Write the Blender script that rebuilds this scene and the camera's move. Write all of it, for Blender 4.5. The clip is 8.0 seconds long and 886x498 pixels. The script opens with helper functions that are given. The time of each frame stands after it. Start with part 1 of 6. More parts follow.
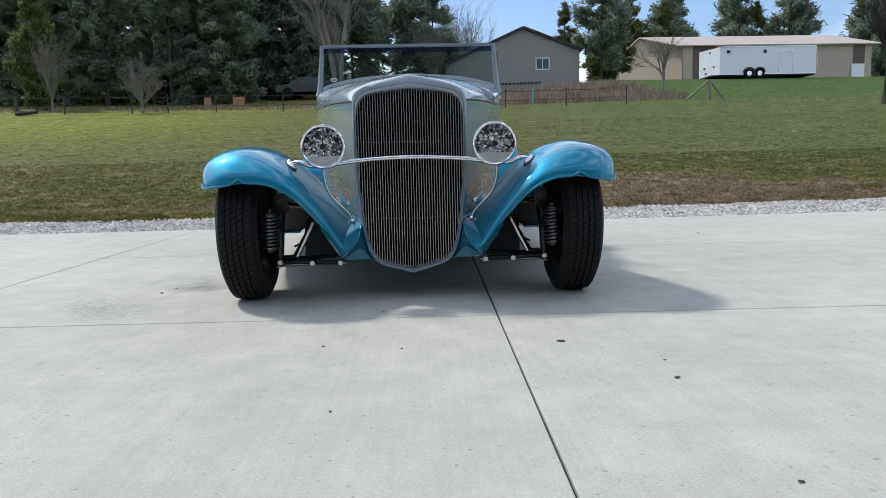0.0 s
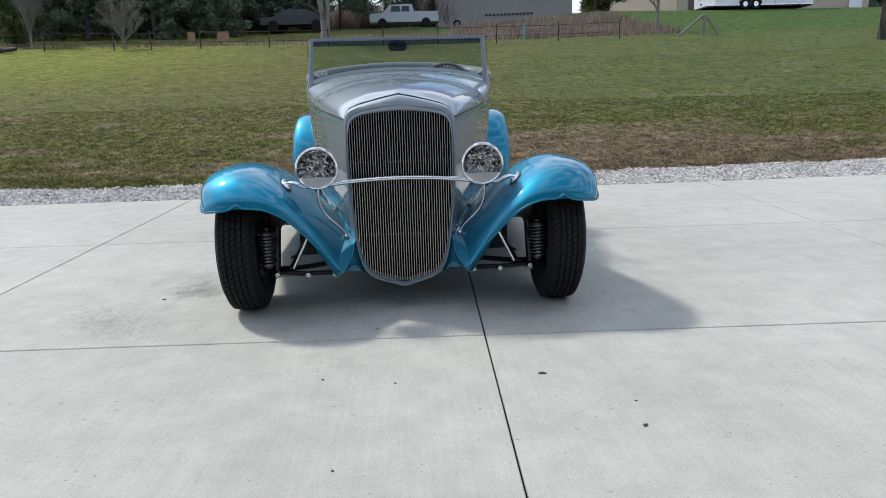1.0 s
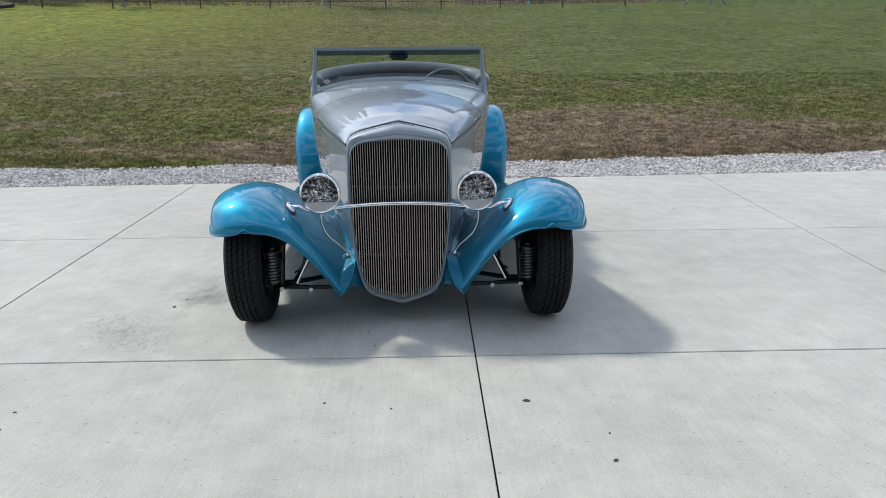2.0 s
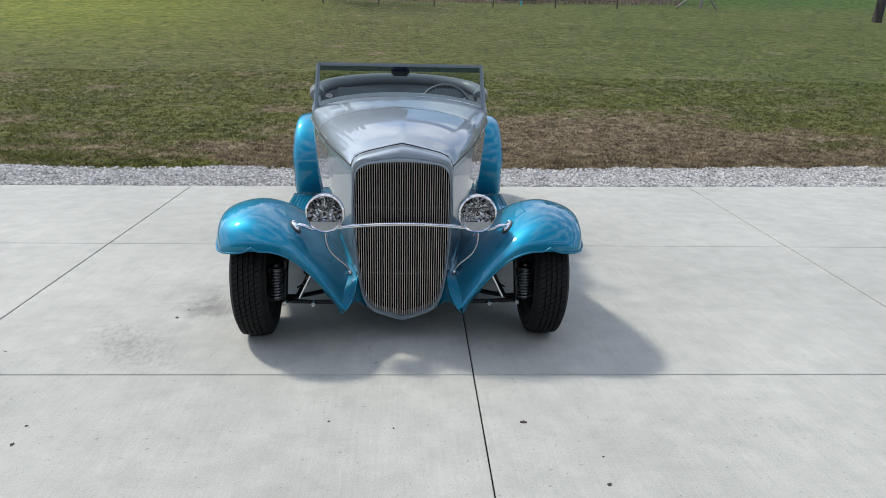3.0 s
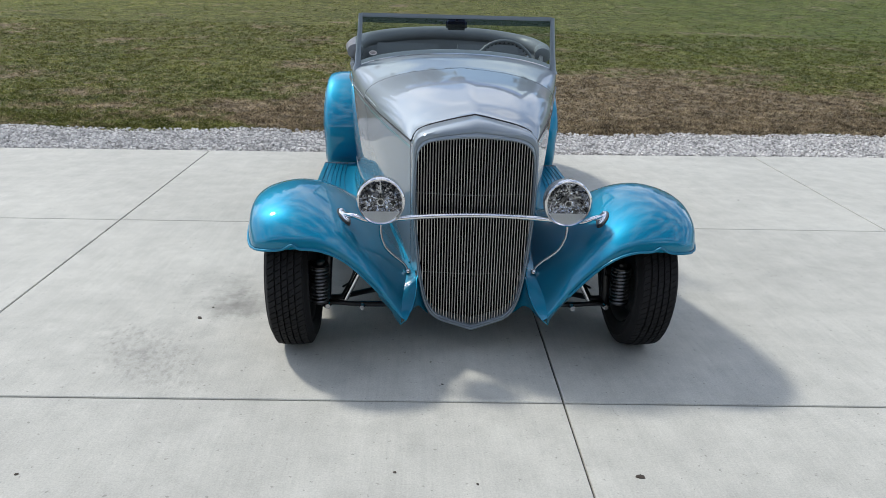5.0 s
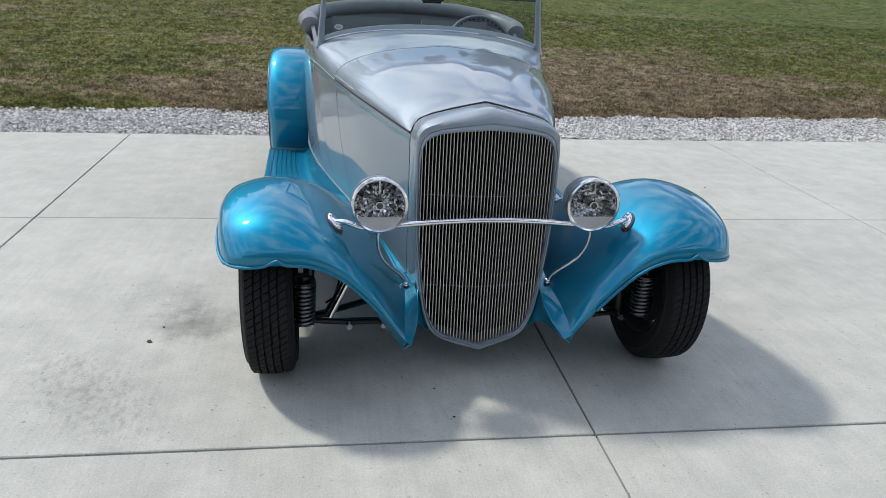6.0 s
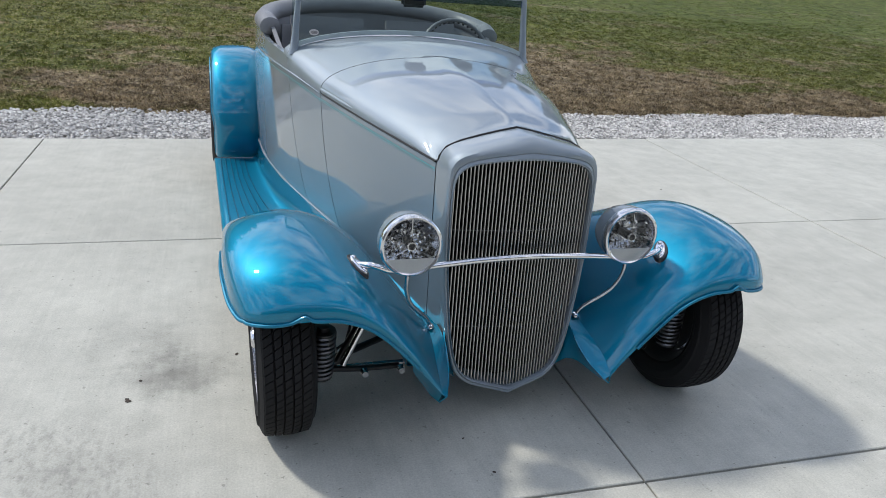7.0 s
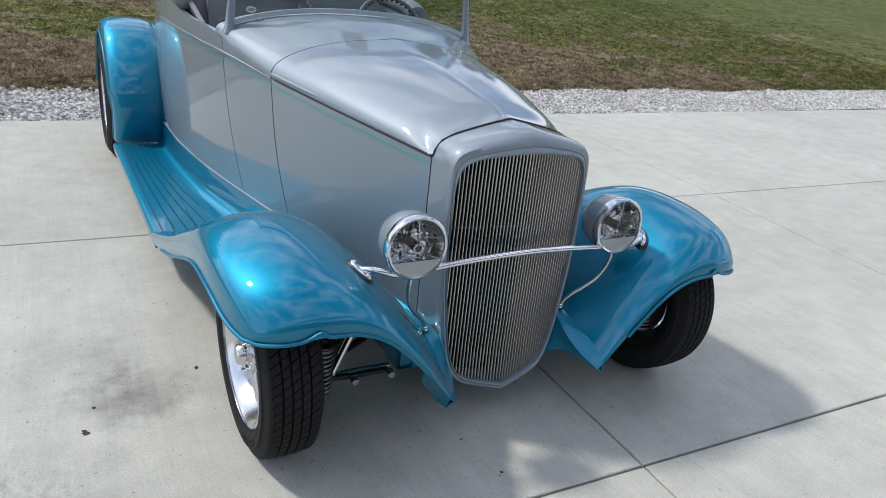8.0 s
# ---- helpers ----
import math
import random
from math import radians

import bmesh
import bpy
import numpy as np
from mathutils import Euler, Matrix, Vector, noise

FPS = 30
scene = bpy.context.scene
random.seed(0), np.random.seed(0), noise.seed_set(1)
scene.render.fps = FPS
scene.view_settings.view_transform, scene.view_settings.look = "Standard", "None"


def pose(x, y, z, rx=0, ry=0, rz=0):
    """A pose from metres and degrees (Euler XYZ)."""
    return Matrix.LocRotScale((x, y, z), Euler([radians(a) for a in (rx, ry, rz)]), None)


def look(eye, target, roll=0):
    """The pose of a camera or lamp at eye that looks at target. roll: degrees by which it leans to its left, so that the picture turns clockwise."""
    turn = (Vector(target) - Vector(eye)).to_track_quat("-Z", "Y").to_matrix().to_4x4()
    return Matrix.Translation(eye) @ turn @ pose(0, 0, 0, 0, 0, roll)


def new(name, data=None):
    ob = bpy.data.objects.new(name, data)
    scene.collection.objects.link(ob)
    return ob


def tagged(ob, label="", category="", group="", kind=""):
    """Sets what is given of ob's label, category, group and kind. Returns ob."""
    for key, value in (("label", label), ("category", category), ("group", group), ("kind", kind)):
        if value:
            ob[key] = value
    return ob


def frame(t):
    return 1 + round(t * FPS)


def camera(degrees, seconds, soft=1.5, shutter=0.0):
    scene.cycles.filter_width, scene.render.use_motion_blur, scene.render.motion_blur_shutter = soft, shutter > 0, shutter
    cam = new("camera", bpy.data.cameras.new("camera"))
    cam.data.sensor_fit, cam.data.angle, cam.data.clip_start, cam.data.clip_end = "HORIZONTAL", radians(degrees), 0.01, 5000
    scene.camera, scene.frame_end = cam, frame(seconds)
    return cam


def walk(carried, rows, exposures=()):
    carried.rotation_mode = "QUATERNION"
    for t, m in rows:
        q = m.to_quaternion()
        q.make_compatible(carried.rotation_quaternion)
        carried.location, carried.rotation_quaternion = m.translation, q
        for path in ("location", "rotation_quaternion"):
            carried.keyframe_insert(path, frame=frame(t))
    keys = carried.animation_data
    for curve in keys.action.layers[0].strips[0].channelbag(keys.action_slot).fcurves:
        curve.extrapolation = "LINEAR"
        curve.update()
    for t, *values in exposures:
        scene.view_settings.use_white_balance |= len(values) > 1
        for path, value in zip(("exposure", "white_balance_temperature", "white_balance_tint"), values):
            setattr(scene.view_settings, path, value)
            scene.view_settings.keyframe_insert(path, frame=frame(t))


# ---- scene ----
cam = camera(64.8, 8.0, soft=0.8)
PATH = [
    (0, (0.04, -3.02, 0.554), (0.106, -1.035, 0.324), -1.3),
    (0.5, (0.039, -3.059, 0.744), (0.121, -1.088, 0.413), -1.6),
    (1, (0.05, -3.101, 0.933), (0.136, -1.148, 0.51), -1.5),
    (1.5, (0.07, -3.16, 1.108), (0.147, -1.227, 0.6), -1.2),
    (3, (-0.003, -3.272, 1.383), (0.121, -1.352, 0.838), 1.1),
    (3.5, (-0.101, -3.256, 1.394), (0.001, -1.341, 0.825), 1.1),
    (4, (-0.111, -3.091, 1.382), (-0.07, -1.184, 0.779), 1.2),
    (5.5, (-0.349, -2.407, 1.334), (-0.169, -0.537, 0.647), 2.1),
    (6, (-0.509, -2.208, 1.316), (-0.185, -0.367, 0.606), 3.1),
    (6.5, (-0.692, -2.061, 1.356), (-0.237, -0.253, 0.632), 3.9),
    (7, (-0.84, -1.871, 1.369), (-0.255, -0.103, 0.64), 4.5),
    (7.5, (-1.057, -1.792, 1.399), (-0.315, -0.091, 0.653), 5.6),
    (8, (-1.151, -1.62, 1.375), (-0.225, -0.024, 0.604), 6.6),
]
walk(cam, [(t, look(eye, target, roll)) for t, eye, target, roll in PATH])

# ---- light ----
SUN_EL, SUN_AZ = radians(51), math.atan2(0.49, -0.64)
sun_dir = Vector((math.cos(SUN_EL) * math.cos(SUN_AZ), math.cos(SUN_EL) * math.sin(SUN_AZ), math.sin(SUN_EL)))
sun = new("sun", bpy.data.lights.new("sun", "SUN"))
sun.data.energy, sun.data.angle, sun.data.color = 2.68, radians(5.5), (1.0, 0.96, 0.90)
sun.matrix_world = look(sun_dir * 50, (0, 0, 0))
scene.view_settings.exposure = 0.0

world = bpy.data.worlds.new("sky")
scene.world = world
world.use_nodes = True
wn, wl = world.node_tree.nodes, world.node_tree.links
wn.clear()
w_out = wn.new("ShaderNodeOutputWorld")
w_bg = wn.new("ShaderNodeBackground")
w_sky = wn.new("ShaderNodeTexSky")
w_sky.sky_type, w_sky.sun_disc = "NISHITA", False
w_sky.sun_elevation, w_sky.sun_rotation = SUN_EL, math.pi / 2 - SUN_AZ
w_bg.inputs["Strength"].default_value = 0.140
w_co = wn.new("ShaderNodeTexCoord")
w_map = wn.new("ShaderNodeMapping")
w_map.inputs["Scale"].default_value = (1.0, 1.0, 2.6)
w_map.inputs["Location"].default_value = (5.3, 2.2, 1.1)
w_noise = wn.new("ShaderNodeTexNoise")
w_noise.inputs["Scale"].default_value, w_noise.inputs["Detail"].default_value = 3.0, 6.0
w_noise.inputs["Roughness"].default_value = 0.52
w_ramp = wn.new("ShaderNodeValToRGB")
w_ramp.color_ramp.elements[0].position, w_ramp.color_ramp.elements[1].position = 0.43, 0.65
w_mix = wn.new("ShaderNodeMix")
w_mix.data_type = "RGBA"
w_mix.inputs[7].default_value = (10.4, 10.7, 11.4, 1)
wl.new(w_co.outputs["Generated"], w_map.inputs["Vector"])
wl.new(w_map.outputs["Vector"], w_noise.inputs["Vector"])
wl.new(w_noise.outputs["Fac"], w_ramp.inputs["Fac"])
wl.new(w_ramp.outputs["Color"], w_mix.inputs[0])
w_tint = wn.new("ShaderNodeVectorMath")
w_tint.operation = "MULTIPLY"
w_tint.inputs[1].default_value = (0.94, 1.05, 1.19)
wl.new(w_sky.outputs["Color"], w_tint.inputs[0])
wl.new(w_tint.outputs["Vector"], w_mix.inputs[6])
wl.new(w_mix.outputs[2], w_bg.inputs["Color"])
wl.new(w_bg.outputs["Background"], w_out.inputs["Surface"])


# ---- materials ----
def material(name, color, rough=0.5, metal=0.0, coat=0.0, vary=0.12, scale=8.0, fine=120.0, bump=0.0, bump_scale=200.0, random_piece=0.0, spec=0.5):
    """A principled surface whose colour varies at two scales, with fine relief."""
    m = bpy.data.materials.new(name)
    m.use_nodes = True
    n, l = m.node_tree.nodes, m.node_tree.links
    b = n["Principled BSDF"]
    b.inputs["Roughness"].default_value, b.inputs["Metallic"].default_value = rough, metal
    b.inputs["Coat Weight"].default_value, b.inputs["Coat Roughness"].default_value = coat, 0.02
    b.inputs["Specular IOR Level"].default_value = spec
    co = n.new("ShaderNodeTexCoord")
    big, small = n.new("ShaderNodeTexNoise"), n.new("ShaderNodeTexNoise")
    big.inputs["Scale"].default_value, big.inputs["Detail"].default_value = scale, 5.0
    small.inputs["Scale"].default_value, small.inputs["Detail"].default_value = fine, 3.0
    l.new(co.outputs["Object"], big.inputs["Vector"])
    l.new(co.outputs["Object"], small.inputs["Vector"])
    add = n.new("ShaderNodeMath")
    add.operation = "MULTIPLY_ADD"
    add.inputs[1].default_value = 0.5
    l.new(small.outputs["Fac"], add.inputs[0])
    l.new(big.outputs["Fac"], add.inputs[2])
    val = add.outputs[0]
    if random_piece:
        info = n.new("ShaderNodeObjectInfo")
        more = n.new("ShaderNodeMath")
        more.operation = "MULTIPLY_ADD"
        more.inputs[1].default_value = random_piece
        l.new(info.outputs["Random"], more.inputs[0])
        l.new(val, more.inputs[2])
        val = more.outputs[0]
    rng = n.new("ShaderNodeMapRange")
    rng.inputs["From Min"].default_value, rng.inputs["From Max"].default_value = 0.4, 1.1 + random_piece
    rng.inputs["To Min"].default_value, rng.inputs["To Max"].default_value = 1 - vary, 1 + vary
    l.new(val, rng.inputs["Value"])
    mul = n.new("ShaderNodeVectorMath")
    mul.operation = "SCALE"
    mul.inputs[0].default_value = color
    l.new(rng.outputs["Result"], mul.inputs["Scale"])
    l.new(mul.outputs["Vector"], b.inputs["Base Color"])
    if bump:
        bn, bt = n.new("ShaderNodeBump"), n.new("ShaderNodeTexNoise")
        bt.inputs["Scale"].default_value, bt.inputs["Detail"].default_value = bump_scale, 4.0
        l.new(co.outputs["Object"], bt.inputs["Vector"])
        bn.inputs["Strength"].default_value, bn.inputs["Distance"].default_value = bump, 0.002
        l.new(bt.outputs["Fac"], bn.inputs["Height"])
        l.new(bn.outputs["Normal"], b.inputs["Normal"])
    return m


SILVER = material("silver paint", (0.264, 0.308, 0.343), 0.63, 0.72, 1.0, 0.04, 2.0, 900.0)
TEAL = material("teal paint", (0.0001, 0.215, 0.350), 0.54, 0.94, 1.0, 0.05, 2.0, 900.0)
BEAD = material("teal lip paint", (0.001, 0.17, 0.28), 0.5, 0.4, 0.25, 0.05)
STRIPE = material("teal pinstripe", (0.05, 0.36, 0.38), 0.3, 0.1, 0.5, 0.05)
REFLECTOR = material("lamp reflector", (0.93, 0.93, 0.94), 0.17, 1.0, 0.0, 0.02)
CHROME = material("chrome", (0.80, 0.80, 0.81), 0.05, 1.0, 0.0, 0.02)
SPRING = material("zinc spring steel", (0.24, 0.24, 0.245), 0.40, 1.0, 0.0, 0.08)
WIRE = material("dull grille wire", (0.22, 0.21, 0.21), 0.45, 0.8, 0.0, 0.08)
BEZEL = material("satin chrome", (0.74, 0.74, 0.75), 0.16, 1.0, 0.0, 0.03)
BRUSHED = material("brushed steel", (0.55, 0.55, 0.56), 0.25, 1.0, 0.0, 0.06)
BARS = material("grille steel", (0.56, 0.545, 0.535), 0.32, 1.0, 0.0, 0.06)
ALLOY = material("polished alloy", (0.70, 0.70, 0.72), 0.23, 1.0, 0.0, 0.05)
RUBBER = material("tyre rubber", (0.0095, 0.0095, 0.010), 0.8, 0.0, 0.0, 0.25, 12.0, 200.0, 0.15, 300.0, spec=0.3)
BLACK = material("black enamel", (0.012, 0.012, 0.013), 0.35, 0.0, 0.2, 0.2)
DARK = material("dark underbody", (0.02, 0.021, 0.022), 0.7, 0.0, 0.0, 0.3, 10.0)
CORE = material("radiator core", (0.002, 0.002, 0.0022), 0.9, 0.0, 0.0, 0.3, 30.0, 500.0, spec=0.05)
VINYL = material("grey vinyl", (0.19, 0.195, 0.205), 0.42, 0.0, 0.0, 0.1, 10.0, 300.0, 0.2, 500.0)
CARPET = material("charcoal carpet", (0.03, 0.03, 0.032), 0.9, 0.0, 0.0, 0.25, 20.0, 500.0)
GASKET = material("black seam", (0.006, 0.006, 0.007), 0.6)
# darker copy of TEAL with groove shade in the colour, also on frame rails
SHADED_TEAL = material("teal with shade painted in", (0.0005, 0.125, 0.22), 0.45, 0.85, 0.6, 0.1)


def glass(name, tint, rough=0.0):
    m = bpy.data.materials.new(name)
    m.use_nodes = True
    n, l = m.node_tree.nodes, m.node_tree.links
    n.remove(n["Principled BSDF"])
    tr, gl, mx, fr = n.new("ShaderNodeBsdfTransparent"), n.new("ShaderNodeBsdfGlossy"), n.new("ShaderNodeMixShader"), n.new("ShaderNodeFresnel")
    tr.inputs["Color"].default_value = tint
    gl.inputs["Roughness"].default_value = rough
    fr.inputs["IOR"].default_value = 1.5
    l.new(fr.outputs["Fac"], mx.inputs["Fac"])
    l.new(tr.outputs["BSDF"], mx.inputs[1])
    l.new(gl.outputs["BSDF"], mx.inputs[2])
    l.new(mx.outputs["Shader"], n["Material Output"].inputs["Surface"])
    return m


GLASS = glass("tinted windshield glass", (0.62, 0.72, 0.70, 1))
LENS = glass("clear lamp lens", (0.93, 0.95, 0.96, 1))
SHADE_BAND = glass("blue sun band", (0.14, 0.22, 0.42, 1))


# ---- mesh helpers ----
def as_object(name, me, mat, parent=None, label="", smooth=True, kind=""):
    ob = new(name, me)
    if mat is not None:
        me.materials.append(mat)
    if smooth:
        me.polygons.foreach_set("use_smooth", [True] * len(me.polygons))
    if parent is not None:
        ob.parent = parent
    return tagged(ob, label, kind=kind)


def from_lists(name, verts, faces):
    me = bpy.data.meshes.new(name)
    me.from_pydata([tuple(v) for v in verts], [], faces)
    me.update()
    return me


def part(name, bm, mat, parent, label="", smooth=True, sharp=None):
    """Links a bmesh as one mesh object under a thing or a part."""
    bmesh.ops.recalc_face_normals(bm, faces=bm.faces)
    me = bpy.data.meshes.new(name)
    bm.to_mesh(me)
    bm.free()
    ob = as_object(name, me, mat, parent, label, smooth)
    if smooth:
        me.set_sharp_from_angle(angle=radians(sharp or 40))
    return ob


def box(bm, c, s, bevel=0.0, m=None, segs=2):
    made = bmesh.ops.create_cube(bm, size=1.0)["verts"]
    for v in made:
        v.co = Vector((v.co.x * s[0], v.co.y * s[1], v.co.z * s[2]))
    if bevel:
        edges = list({e for v in made for e in v.link_edges})
        made = list({v for f in bmesh.ops.bevel(bm, geom=edges, offset=bevel, segments=segs, affect="EDGES")["faces"] for v in f.verts} | {v for v in made if v.is_valid})
    for v in made:
        v.co = (m @ v.co if m else v.co) + Vector(c)
    return made


def smooth_line(pts, n, closed=False):
    """Catmull-Rom through the points."""
    p = np.array(pts, float)
    k = len(p)
    out = []
    for t in np.linspace(0, k if closed else k - 1, n, endpoint=not closed):
        i = min(int(t), k - 1 if closed else k - 2)
        f = t - i
        if closed:
            a, b, c, d = p[(i - 1) % k], p[i % k], p[(i + 1) % k], p[(i + 2) % k]
        else:
            b, c = p[i], p[i + 1]
            a = p[i - 1] if i > 0 else 2 * b - c
            d = p[i + 2] if i + 2 < k else 2 * c - b
        out.append(0.5 * (2 * b + (c - a) * f + (2 * a - 5 * b + 4 * c - d) * f * f + (3 * b - a - 3 * c + d) * f ** 3))
    return np.array(out)


def tube(bm, pts, radius, segs=10, closed=False, flat=1.0):
    """A round bar along points; radius may be one number or one for each point."""
    pts = [Vector(p) for p in pts]
    n = len(pts)
    rad = radius if hasattr(radius, "__len__") else [radius] * n
    rings = []
    up = Vector((0, 0, 1))
    for i, p in enumerate(pts):
        a = pts[(i - 1) % n] if closed or i else p
        b = pts[(i + 1) % n] if closed or i < n - 1 else p
        d = (b - a).normalized()
        side = d.cross(up)
        if side.length < 0.05:
            side = d.cross(Vector((0, 1, 0)))
        side.normalize()
        top = side.cross(d)
        rings.append([bm.verts.new(p + (side * math.cos(q) + top * math.sin(q) * flat) * rad[i]) for q in [2 * math.pi * j / segs for j in range(segs)]])
    for i in range(n if closed else n - 1):
        r, s = rings[i], rings[(i + 1) % n]
        for j in range(segs):
            bm.faces.new((r[j], r[(j + 1) % segs], s[(j + 1) % segs], s[j]))
    if not closed:
        bm.faces.new(rings[0])
        bm.faces.new(rings[-1])
    return bm


def lathe(bm, profile, segs=48, m=None, closed=False):
    """Turns (radius, along) pairs round the x axis."""
    m = m or Matrix.Identity(4)
    rings = [[bm.verts.new(m @ Vector((x, r * math.cos(q), r * math.sin(q)))) for q in [2 * math.pi * j / segs for j in range(segs)]] for r, x in profile]
    pairs = list(zip(rings, rings[1:])) + ([(rings[-1], rings[0])] if closed else [])
    for a, b in pairs:
        for j in range(segs):
            bm.faces.new((a[j], a[(j + 1) % segs], b[(j + 1) % segs], b[j]))
    return bm


def sheet(bm, rows):
    """A grid of points as one surface."""
    vs = [[bm.verts.new(Vector(p)) for p in r] for r in rows]
    for a, b in zip(vs, vs[1:]):
        for j in range(len(a) - 1):
            bm.faces.new((a[j], a[j + 1], b[j + 1], b[j]))
    return bm


def patch(guides, nu, nv):
    """A smooth grid from guide curves that have equal numbers of points."""
    along = [smooth_line(g, nv) for g in guides]
    return [smooth_line([a[j] for a in along], nu) for j in range(nv)]


def thick(ob, t, offset=-1.0):
    mod = ob.modifiers.new("thickness", "SOLIDIFY")
    mod.thickness, mod.offset = t, offset
    cut = ob.modifiers.new("crisp rim", "EDGE_SPLIT")
    cut.split_angle = radians(50)
    return ob


def thing(name, label, category, m=None, group=""):
    ob = new(name)
    ob.empty_display_size = 0.2
    if m:
        ob.matrix_basis = m
    return tagged(ob, label, category, group)


def lerp(x, xs, ys):
    return float(np.interp(x, xs, ys))


# ---- ground ----
def edge_y(x):
    """Where the concrete ends."""
    return 4.0 + (0.036 * x if x > 0 else 0.012 * x)


def gravel_y(x):
    """Where the gravel gives way to the lawn."""
    return edge_y(x) + 0.83 + 0.14 * noise.noise((x * 0.8, 3.0, 0)) + 0.05 * noise.noise((x * 3.1, 7.0, 0))


def land(x, y):
    """Height of the ground: level by the drive, rising behind it."""
    if y < 4.0:
        return -0.06
    u = y - 4.0
    z = 0.06 * min(u, 28) + 0.00238 * min(u, 28) ** 2
    if y > 32:
        k = min(max((x - 4) / 10, 0), 1)
        z += (0.13 + 0.055 * k) * (min(y, 50) - 32)
    if y > 50:
        z += 0.09 * (min(y, 70) - 50)
    z += min(max((y - 6) / 20, 0), 1) * (0.22 * noise.noise((x * 0.05, y * 0.05, 1.0)) + 0.05 * noise.noise((x * 0.25, y * 0.25, 4.0)))
    z += 0.015 * noise.noise((x * 1.3, y * 1.3, 2.0)) if y > 5.2 else 0
    return z - 0.06 * max(0.0, 1 - u / 1.2)


def ground_material():
    m = bpy.data.materials.new("lawn")
    m.use_nodes = True
    n, l = m.node_tree.nodes, m.node_tree.links
    b = n["Principled BSDF"]
    b.inputs["Roughness"].default_value, b.inputs["Specular IOR Level"].default_value = 0.9, 0.15
    geo = n.new("ShaderNodeNewGeometry")

    def noise_node(scale, detail=4.0, stretch=(1, 1, 1), rough=0.6):
        mp, t = n.new("ShaderNodeMapping"), n.new("ShaderNodeTexNoise")
        mp.inputs["Scale"].default_value = stretch
        t.inputs["Scale"].default_value, t.inputs["Detail"].default_value, t.inputs["Roughness"].default_value = scale, detail, rough
        l.new(geo.outputs["Position"], mp.inputs["Vector"])
        l.new(mp.outputs["Vector"], t.inputs["Vector"])
        return t.outputs["Fac"]

    def ramp(v, a, c0, c, c1):
        r = n.new("ShaderNodeValToRGB")
        e = r.color_ramp.elements
        e[0].position, e[0].color, e[1].position, e[1].color = a, (*c0, 1), c, (*c1, 1)
        l.new(v, r.inputs["Fac"])
        return r.outputs["Color"]

    def mix(fac, c0, c1):
        x = n.new("ShaderNodeMix")
        x.data_type = "RGBA"
        l.new(fac, x.inputs[0])
        l.new(c0, x.inputs[6])
        l.new(c1, x.inputs[7])
        return x.outputs[2]

    def calc(op, a, c=None, d=None):
        x = n.new("ShaderNodeMath")
        x.operation = op
        for i, v in enumerate((a, c, d)):
            if v is None:
                continue
            if isinstance(v, (int, float)):
                x.inputs[i].default_value = v
            else:
                l.new(v, x.inputs[i])
        return x.outputs[0]

    green = ramp(noise_node(0.7, 10.0, (1, 1, 1), 0.72), 0.36, (0.030, 0.056, 0.009), 0.64, (0.116, 0.124, 0.025))
    blades = ramp(noise_node(4.0, 9.0, (1, 1, 1), 0.78), 0.36, (0.020, 0.038, 0.007), 0.66, (0.195, 0.190, 0.052))
    half = n.new("ShaderNodeValue")
    half.outputs[0].default_value = 0.55
    green = mix(half.outputs[0], green, blades)
    dry = ramp(noise_node(6.0, 9.0, (1, 1, 1), 0.78), 0.36, (0.058, 0.042, 0.026), 0.66, (0.31, 0.24, 0.155))
    sep = n.new("ShaderNodeSeparateXYZ")
    l.new(geo.outputs["Position"], sep.inputs[0])
    near = n.new("ShaderNodeMapRange")
    near.inputs["From Min"].default_value, near.inputs["From Max"].default_value = 5.0, 17.0
    near.inputs["To Min"].default_value, near.inputs["To Max"].default_value = 0.10, -0.08
    l.new(sep.outputs["Y"], near.inputs["Value"])
    # a worn patch near the gravel
    worn = None
    for wx, wy, kx, ky, gain in ((2.9, 6.6, 0.20, 0.29, 0.90), (-1.3, 5.9, 0.55, 0.60, 0.62), (5.6, 5.6, 0.25, 0.7, 0.7)):
        dx = calc("MULTIPLY", calc("SUBTRACT", sep.outputs["X"], wx), kx)
        dy = calc("MULTIPLY", calc("SUBTRACT", sep.outputs["Y"], wy), ky)
        one = calc("SUBTRACT", 1.0, calc("SQRT", calc("ADD", calc("MULTIPLY", dx, dx), calc("MULTIPLY", dy, dy))))
        one = calc("MULTIPLY", calc("MAXIMUM", one, 0.0), gain)
        worn = one if worn is None else calc("MAXIMUM", worn, one)
    level = calc("ADD", calc("ADD", calc("MULTIPLY_ADD", noise_node(0.9, 7.0, (0.8, 1.2, 1)), 1.9, near.outputs["Result"]), worn), calc("MULTIPLY", noise_node(6.0, 6.0, (1, 1, 1), 0.7), 0.9))
    fac = n.new("ShaderNodeMapRange")
    fac.inputs["From Min"].default_value, fac.inputs["From Max"].default_value = 1.52, 1.74
    l.new(level, fac.inputs["Value"])
    col = mix(fac.outputs["Result"], green, dry)
    # straw ends and dark gaps between the tufts
    specks = noise_node(30.0, 3.0, (1, 1, 1), 0.6)
    pale, gap = n.new("ShaderNodeMapRange"), n.new("ShaderNodeMapRange")
    for node, lo, hi, k in ((pale, 0.55, 0.64, 0.75), (gap, 0.47, 0.38, 0.88)):
        node.inputs["From Min"].default_value, node.inputs["From Max"].default_value, node.inputs["To Max"].default_value = lo, hi, k
        l.new(specks, node.inputs["Value"])
    straw, soil = n.new("ShaderNodeRGB"), n.new("ShaderNodeRGB")
